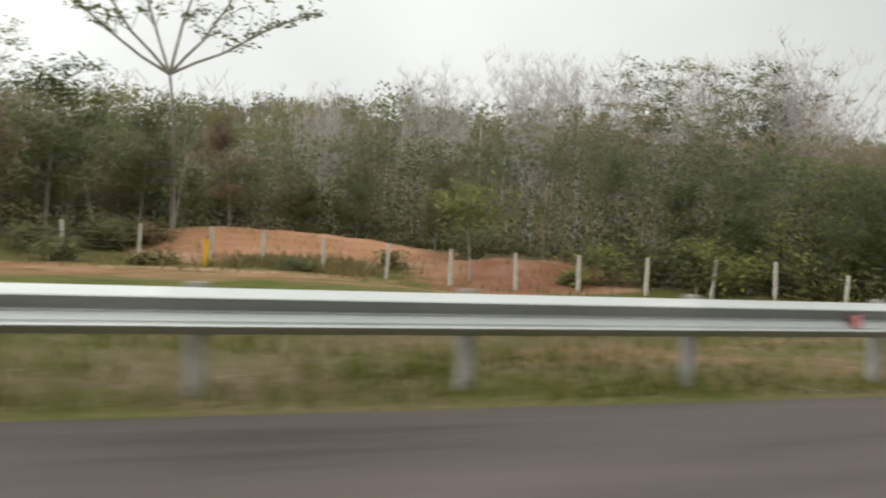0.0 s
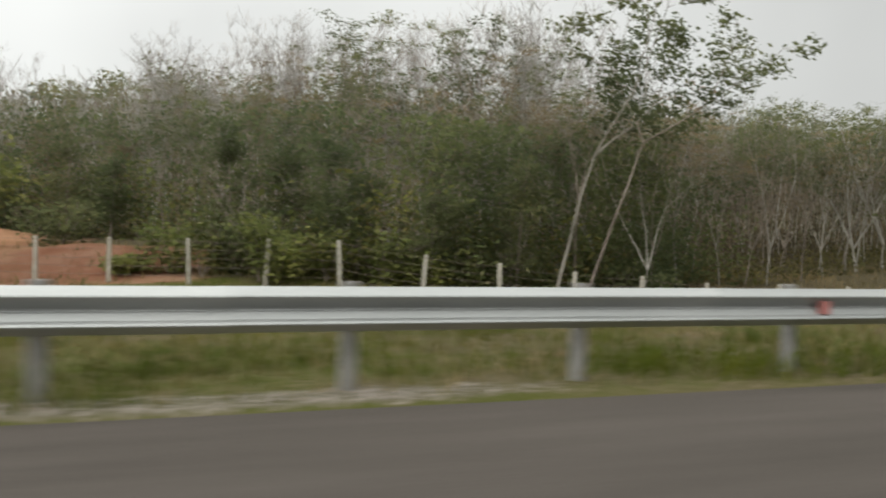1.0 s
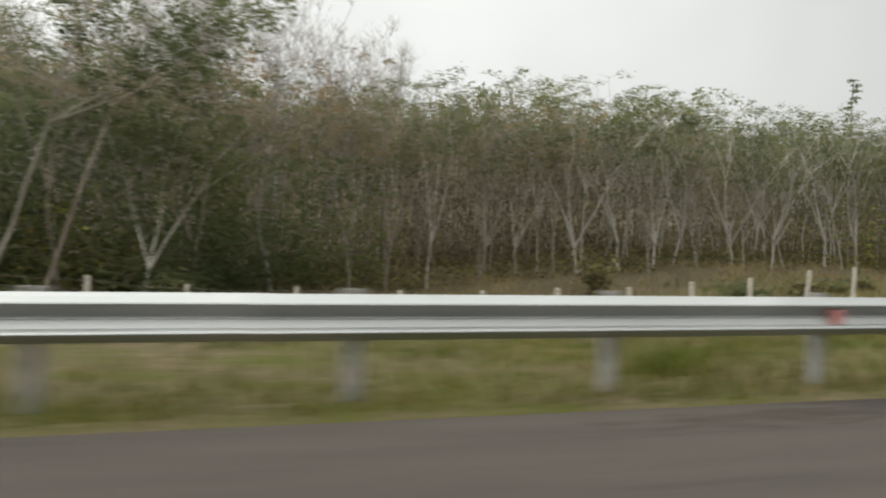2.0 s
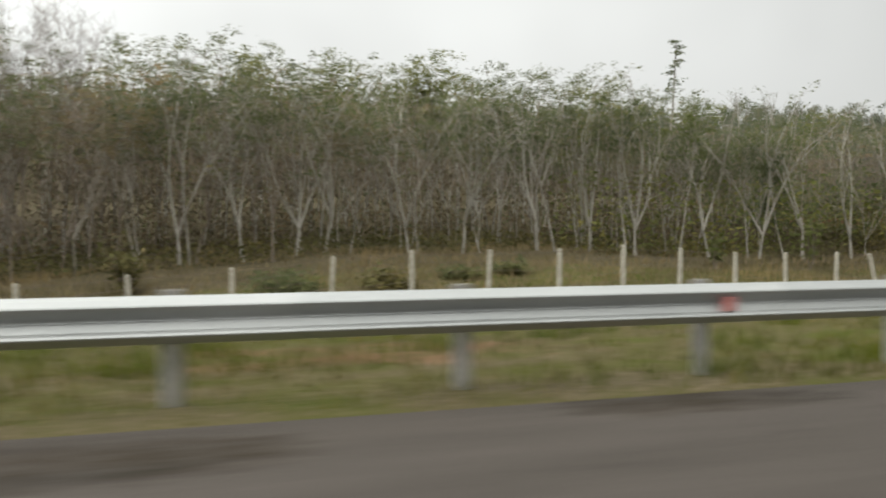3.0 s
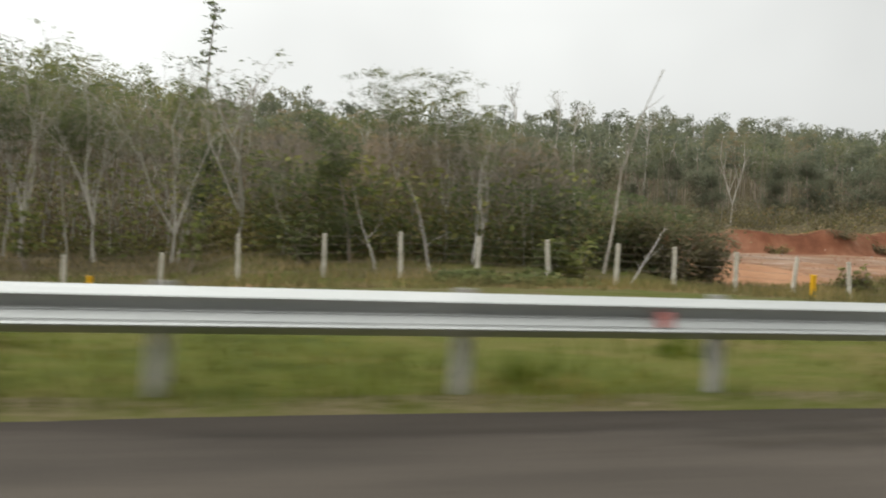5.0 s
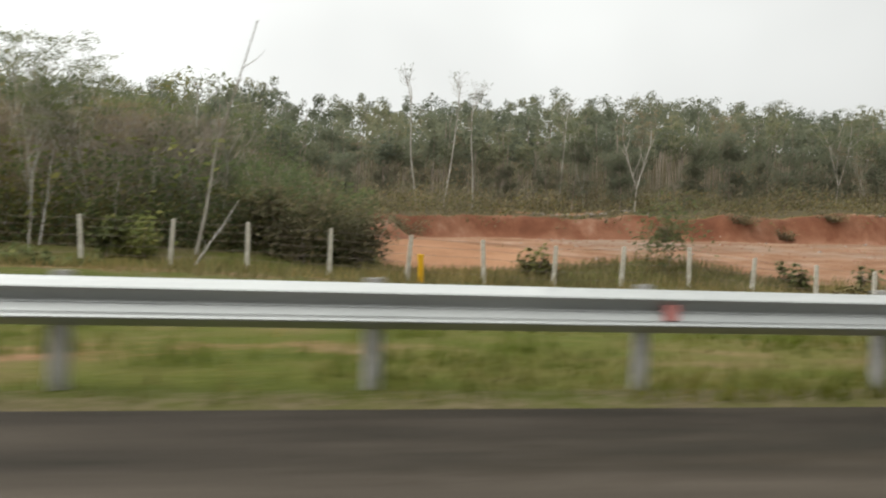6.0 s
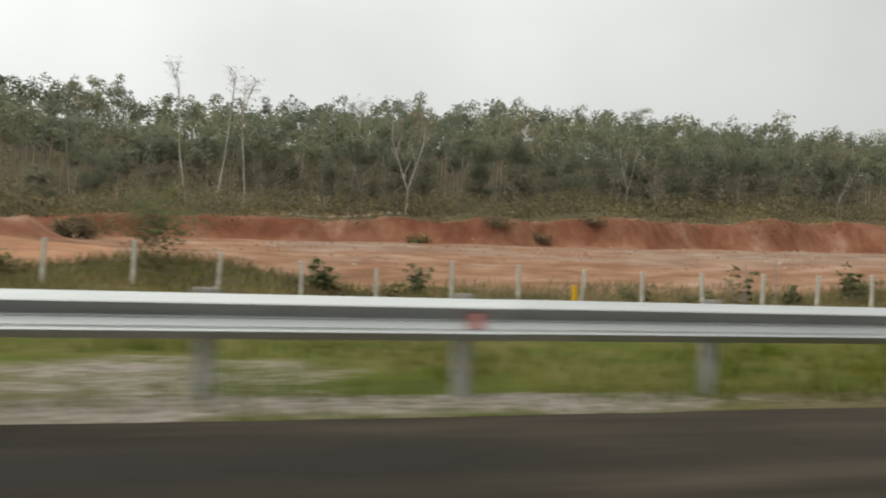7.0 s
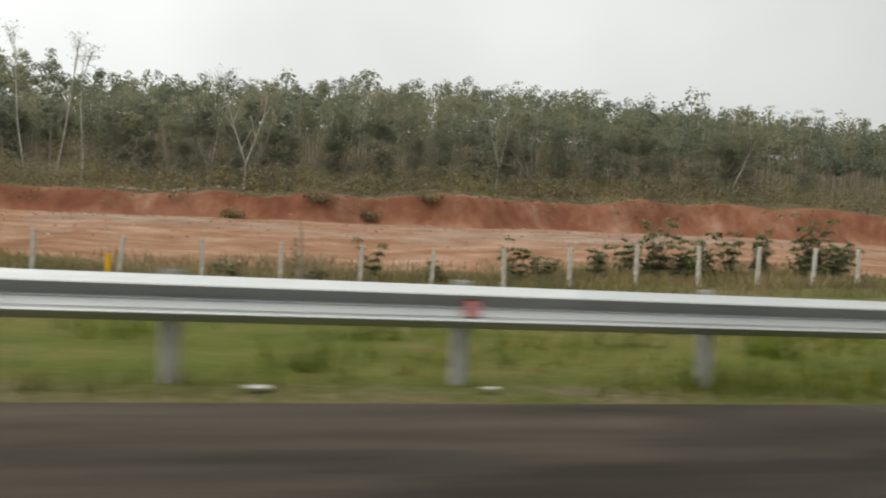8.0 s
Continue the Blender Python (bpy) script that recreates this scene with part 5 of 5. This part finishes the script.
# spindly saplings by the fence
for k, (x, y, w, h, c, m) in enumerate((
        (154.2, 33.8, 1.5, 2.4, 5, M_BUSH), (157.9, 33.6, 1.3, 2.0, 4, M_BUSH), (161.4, 33.8, 2.2, 3.0, 9, M_BUSH), (162.6, 33.2, 1.6, 2.2, 6, M_BUSH), (165.3, 34.0, 1.7, 2.8, 6, M_BUSH), (169.4, 33.8, 2.4, 3.6, 12, M_BUSH), (163.8, 34.4, 1.8, 2.4, 7, M_BUSH), (160.2, 34.6, 1.6, 2.0, 6, M_BUSH), (167.2, 34.6, 1.8, 2.6, 7, M_BUSH), (170.6, 33.2, 1.8, 2.2, 7, M_BUSH), (145.0, 33.4, 1.8, 0.9, 6, M_BUSH), (156.0, 35.2, 1.6, 1.4, 5, M_BUSH), (171.8, 34.2, 2.2, 3.0, 8, M_BUSH),
        (147.6, 33.4, 0.9, 2.3, 3, M_BUSH), (141.6, 33.2, 1.4, 1.1, 6, M_BUSH), (150.5, 33.6, 1.0, 1.3, 4, M_BUSH), (113.8, 33.2, 1.6, 1.7, 5, M_LEAF_LIME), (127.0, 33.8, 2.0, 1.8, 7, M_BUSH), (131.0, 34.2, 1.6, 1.6, 5, M_BUSH),
        (8.2, 30.0, 1.8, 3.4, 6, M_LEAF_LIME), (10.6, 29.4, 1.6, 2.8, 5, M_LEAF_LIME), (13.6, 28.6, 1.8, 3.2, 6, M_LEAF_LIME), (15.8, 28.2, 1.4, 2.4, 5, M_LEAF_LIME), (6.2, 31.4, 1.6, 2.6, 5, M_LEAF_LIME), (4.0, 33.4, 1.4, 1.8, 5, M_LEAF_LIME), (17.6, 28.0, 1.4, 3.6, 5, M_LEAF), (22.6, 28.2, 1.4, 2.6, 5, M_BUSH),
        (69.0, 33.5, 1.4, 2.6, 4, M_LEAF_LIME), (75.4, 34.0, 1.4, 3.0, 5, M_LEAF_LIME), (81.6, 33.5, 1.4, 2.6, 5, M_LEAF_LIME), (86.0, 32.0, 1.6, 2.2, 5, M_BUSH), (96.4, 31.2, 1.6, 2.0, 6, M_BUSH))):
    plant("sapling", sapling_parts(500 + k, w, h, c, 0.30 if m is M_BUSH else 0.27), M_BARK_DARK, m, "spindly young tree with drooping green leaves" if m is M_BUSH else "spindly young tree with yellow-green leaves", "sapling", "saplings by the fence", standing(x, y, 0))

# two thin stakes standing before the fence
for x, y, h in ((144.4, 29.0, 2.2), (144.2, 26.8, 2.5)):
    t = thing("stake", "thin brown wooden stake in the rough grass", "stake", "wooden stakes", standing(x, y, 0))
    v, f = tubes([((0, 0, -0.2), (0.03, 0, h * 0.5), 0.03, 0.028), ((0.03, 0, h * 0.5), (0.0, 0.02, h), 0.028, 0.022)], 7)
    link("pole", v, f, M_BARK_DARK, t, "", True)


# ---- grass ----
def blades(n, x, y, tall, wide, material, name, label):
    z = land(x, y)
    a = np.stack([x, y, z - 0.02], -1)
    turn = g.uniform(0, 2 * np.pi, n)
    s = np.stack([np.cos(turn), np.sin(turn), np.zeros(n)], -1) * (wide * g.uniform(0.5, 1.5, n))[:, None]
    h = tall * g.uniform(0.4, 1.4, n)
    lean = np.stack([g.normal(0, 0.35, n) * h, g.normal(0, 0.35, n) * h, h], -1)
    tagged(quads(name, np.stack([a - s, a + s, a + lean + s * 0.25, a + lean - s * 0.25], 1), material), label, "grass", kind="stuff")


n = 105000
x = g.uniform(-28, 165, n)
y = 5.2 + g.random(n) ** 1.4 * 6.5
keep = (rough(x * 0.9, y * 1.3) + g.normal(0, 0.28, n) > -0.2) & (rough(x * 0.55 + 7, y * 1.5) + g.normal(0, 0.15, n) < 0.32)
for cx, cy, rx_, ry_ in ((6, 5.4, 5, 0.4), (67.8, 5.6, 2.6, 0.45), (114.5, 5.6, 4.2, 0.5), (123.0, 6.5, 1.7, 1.1), (38, 8, 3, 1.4), (56, 5.5, 1.1, 0.4), (114.7, 6.6, 0.75, 1.5), (118.2, 6.2, 2.4, 1.6)):
    keep &= (spot(x, y, cx, cy, rx_, ry_) < 0.4) | (g.random(n) < 0.2)
x, y = x[keep], y[keep]
blades(len(x), x, y, 0.13, 0.012, M_GRASS, "verge_grass", "short green and yellowing grass on the verge")
n = 24000
xd = g.uniform(-28, 82, n)
yd = 5.25 + g.random(n) ** 1.2 * 5.5
keep = rough(xd * 0.7 + 5, yd * 1.5) + g.normal(0, 0.3, n) > 0.0
blades(int(keep.sum()), xd[keep], yd[keep], 0.12, 0.011, M_WEED, "dry_verge_grass", "short dry tan grass between the green on the verge")
n = 15000
xd, yd = g.uniform(-28, 32, n), 5.3 + g.random(n) ** 1.2 * 4.5
keep = rough(xd * 0.8 + 2, yd * 1.4) + g.normal(0, 0.3, n) > -0.1
blades(int(keep.sum()), xd[keep], yd[keep], 0.13, 0.011, M_STRAW, "verge_straw", "short straw-coloured grass on the verge")
cx, cy = g.uniform(-26, 164, 240), 5.3 + g.random(240) ** 1.3 * 3.0
x = np.repeat(cx, 60) + g.normal(0, 1, 240 * 60) * np.repeat(g.uniform(0.12, 0.6, 240), 60)
y = np.maximum(5.27, np.repeat(cy, 60) + g.normal(0, 0.14, 240 * 60))
blades(len(x), x, y, 0.20, 0.010, M_GRASS_LUSH, "grass_clumps", "taller green grass clumps on the verge")
n = 60000
x = g.uniform(-30, 175, n)
y = fence_y(x) - 7 + g.random(n) * 14
keep = (y < front(x) + 2) & ((rough(x * 0.7, y * 0.9) + g.normal(0, 0.4, n)) > -0.2) & ~((x > 108) & (x < 127) & (y > fence_y(x) + 4)) & ((x < 127) | (y < fence_y(x) + 3) | (g.random(n) < 0.35)) & ((x > 6) | (g.random(n) < 0.25))
x, y = x[keep], y[keep]
blades(len(x), x, y, 0.34, 0.02, M_WEED, "rough_grass", "tall olive weeds along the fence")

n = 26000
x = g.uniform(18, 92, n)
y = fence_y(x) - 1 + g.random(n) * (front(x) - fence_y(x) + 4)
keep = rough(x * 0.6 + 3, y * 0.8) + g.normal(0, 0.4, n) > -0.3
x, y = x[keep], y[keep]
blades(len(x), x, y, 0.30, 0.02, M_STRAW, "dry_slope_grass", "dry olive-brown grass on the slope behind the fence")

n = 22000
x = g.uniform(122, 180, n)
y = fence_y(x) - 1.5 + g.random(n) ** 1.3 * 13
keep = rough(x * 0.5 + 1, y * 0.7) + g.normal(0, 0.35, n) > 0.0
x, y = x[keep], y[keep]
blades(len(x), x, y, 0.45, 0.03, M_STRAW, "fence_straw", "tall dry brown grass along the fence")

n = 2600
x, y = g.normal(-8.6, 1.7, n), g.normal(36.9, 0.8, n)
blades(n, x, y, 0.45, 0.035, M_WEED, "mound_weeds", "olive weeds at the foot of the red earth mound")

n = 17000
x = g.uniform(106, 178, n)
y = fence_y(x) - 0.5 + g.random(n) * np.interp(x, (108, 115, 126, 136, 178), (3.0, 7.5, 9.0, 7.0, 5.5))
keep = rough(x * 0.55 + 2, y * 0.6) + g.normal(0, 0.25, n) > np.interp(x, (112, 118, 127, 132), (-0.1, -0.8, -0.6, 0.05))
x, y = x[keep], y[keep]
blades(len(x), x, y, 0.42, 0.035, M_WEED, "fence_weeds", "rough olive weeds on the low mound behind the fence")

# ---- litter on the verge ----
for k, (x, y, w) in enumerate(((143.01, 5.3, 0.10), (144.61, 5.32, 0.07), (-3.92, 6.49, 0.09), (77.51, 5.5, 0.11))):
    bm = bmesh.new()
    bmesh.ops.create_grid(bm, x_segments=6, y_segments=5, size=0.5)
    for v in bm.verts:
        v.co = Vector((v.co.x * w * 1.5, v.co.y * w, 0.03 + 0.05 * w * 2 * noise.noise(v.co * 5 + Vector((k * 3.1, 0, 0)))))
    bmesh.ops.solidify(bm, geom=bm.faces[:], thickness=0.004)
    me = bpy.data.meshes.new("litter")
    bm.to_mesh(me)
    bm.free()
    me.materials.append(M_LITTER)
    ob = tagged(new("litter", me), "crumpled white plastic scrap on the verge", "litter", "litter on the verge")
    ob.matrix_basis = pose(x, y, ground_at(x, y) + 0.01, 0, 0, 40 * k)

# ---- stones on the clearing and the verge ----
bm = bmesh.new()
bmesh.ops.create_icosphere(bm, subdivisions=1, radius=0.5)
for v in bm.verts:
    v.co *= 1 + 0.25 * noise.noise(v.co * 2.3)
stone_me = bpy.data.meshes.new("stone")
bm.to_mesh(stone_me)
bm.free()
stone_me.materials.append(M_STONE)
for k in range(70):
    x, y = g.uniform(120, 185), g.uniform(50, 74)
    s = g.uniform(0.1, 0.34)
    ob = tagged(new("stone", stone_me), "pale loose stone on the bare red earth", "stone", "stones on the clearing")
    ob.matrix_basis = pose(x, y, ground_at(x, y) + 0.1 * s, 0, 0, g.uniform(0, 360)) @ Matrix.Diagonal((s * 1.3, s, s * 0.6, 1))

for k in range(26):
    x, y = g.uniform(128, 143), g.uniform(81.0, 84.0)
    s = g.uniform(0.2, 0.55)
    ob = tagged(new("stone", stone_me), "pale broken stone on the terrace above the bank", "stone", "stones above the bank")
    ob.matrix_basis = pose(x, y, ground_at(x, y) + 0.1 * s, 0, 0, g.uniform(0, 360)) @ Matrix.Diagonal((s * 1.6, s, s * 0.7, 1))

n = 1300
x = g.uniform(112, 190, n)
y = fence_y(x) + 5 + g.random(n) * 38
keep = rough(x * 0.5, y * 1.1) + g.normal(0, 0.3, n) > 0.35
x, y = x[keep], y[keep]
blades(len(x), x, y, 0.22, 0.025, M_WEED, "sparse_weeds", "sparse dry weeds on the bare red earth")
n = 260
x, y = g.uniform(122, 190, n), g.uniform(50, 71, n)
sz = g.uniform(0.04, 0.15, n)[:, None]
c = np.stack([x, y, land(x, y) + 0.01], -1)
tagged(quads("clods", np.stack([c + sz * (-1, -0.6, 0), c + sz * (1, -0.5, 0), c + sz * (0.6, 0.3, 1.0), c + sz * (-0.7, 0.4, 0.8)], 1), M_CLOD), "broken clods of red earth and rubble", "rubble", kind="stuff")

rubble_me = stone_me.copy()
rubble_me.materials.clear()
rubble_me.materials.append(M_RUBBLE)
for k in range(26):
    x, y = 114.7 + g.normal(0, 1.0), 5.4 + abs(g.normal(0, 1.1))
    s = g.uniform(0.05, 0.12)
    ob = tagged(new("stone", rubble_me), "grey broken stone beside the drain apron", "stone", "rubble at the drain")
    ob.matrix_basis = pose(x, y, ground_at(x, y) + 0.03, 0, 0, g.uniform(0, 360)) @ Matrix.Diagonal((s * 1.4, s, s * 0.5, 1))
x = np.concatenate([113.4 + g.normal(0, 0.4, 420), 115.9 + g.normal(0, 0.4, 420), 114.6 + g.normal(0, 0.9, 300)])
y = np.concatenate([6.4 + g.normal(0, 0.6, 420), 6.5 + g.normal(0, 0.6, 420), 7.2 + g.normal(0, 0.7, 300)])
blades(len(x), x, np.maximum(y, 5.35), 0.13, 0.012, M_GRASS, "drain_grass", "grass growing over the edges of the drain apron")

# concrete drain apron under the rail
vs, fs = [], []
k = 15
for i in range(k):
    f_ = i / (k - 1)
    yy = 5.28 + f_ * 4.2
    half = 1.15 - 0.75 * smoothstep(0, 0.8, f_) + g.normal(0, 0.07)
    cx = 114.6 + 0.15 * f_ + g.normal(0, 0.06)
    for s in (-1.0, -0.75, -0.3, 0.3, 0.75, 1.0):
        dip = -0.10 if abs(s) < 0.5 else 0.0
        vs.append((cx + s * half + g.normal(0, 0.05), yy + g.normal(0, 0.03), ground_at(cx, yy) + 0.01 + 0.04 * min(1, 3 * f_) + 0.2 * dip * f_ ** 0.5 + g.normal(0, 0.008)))
for i in range(k - 1):
    fs.extend((i * 6 + j, i * 6 + j + 1, (i + 1) * 6 + j + 1, (i + 1) * 6 + j) for j in range(5))
drain = link("drain_apron", vs, fs, surface("drain_concrete", [(0.3, (0.085, 0.078, 0.066)), (0.55, (0.14, 0.13, 0.11)), (0.75, (0.21, 0.195, 0.17))], 3.0, 0.95, 0.4))
sol = drain.modifiers.new("thickness", "SOLIDIFY")
sol.thickness, sol.offset = 0.12, -1
tagged(drain, "weathered grey concrete drain apron set in the verge", "drain", kind="structure")
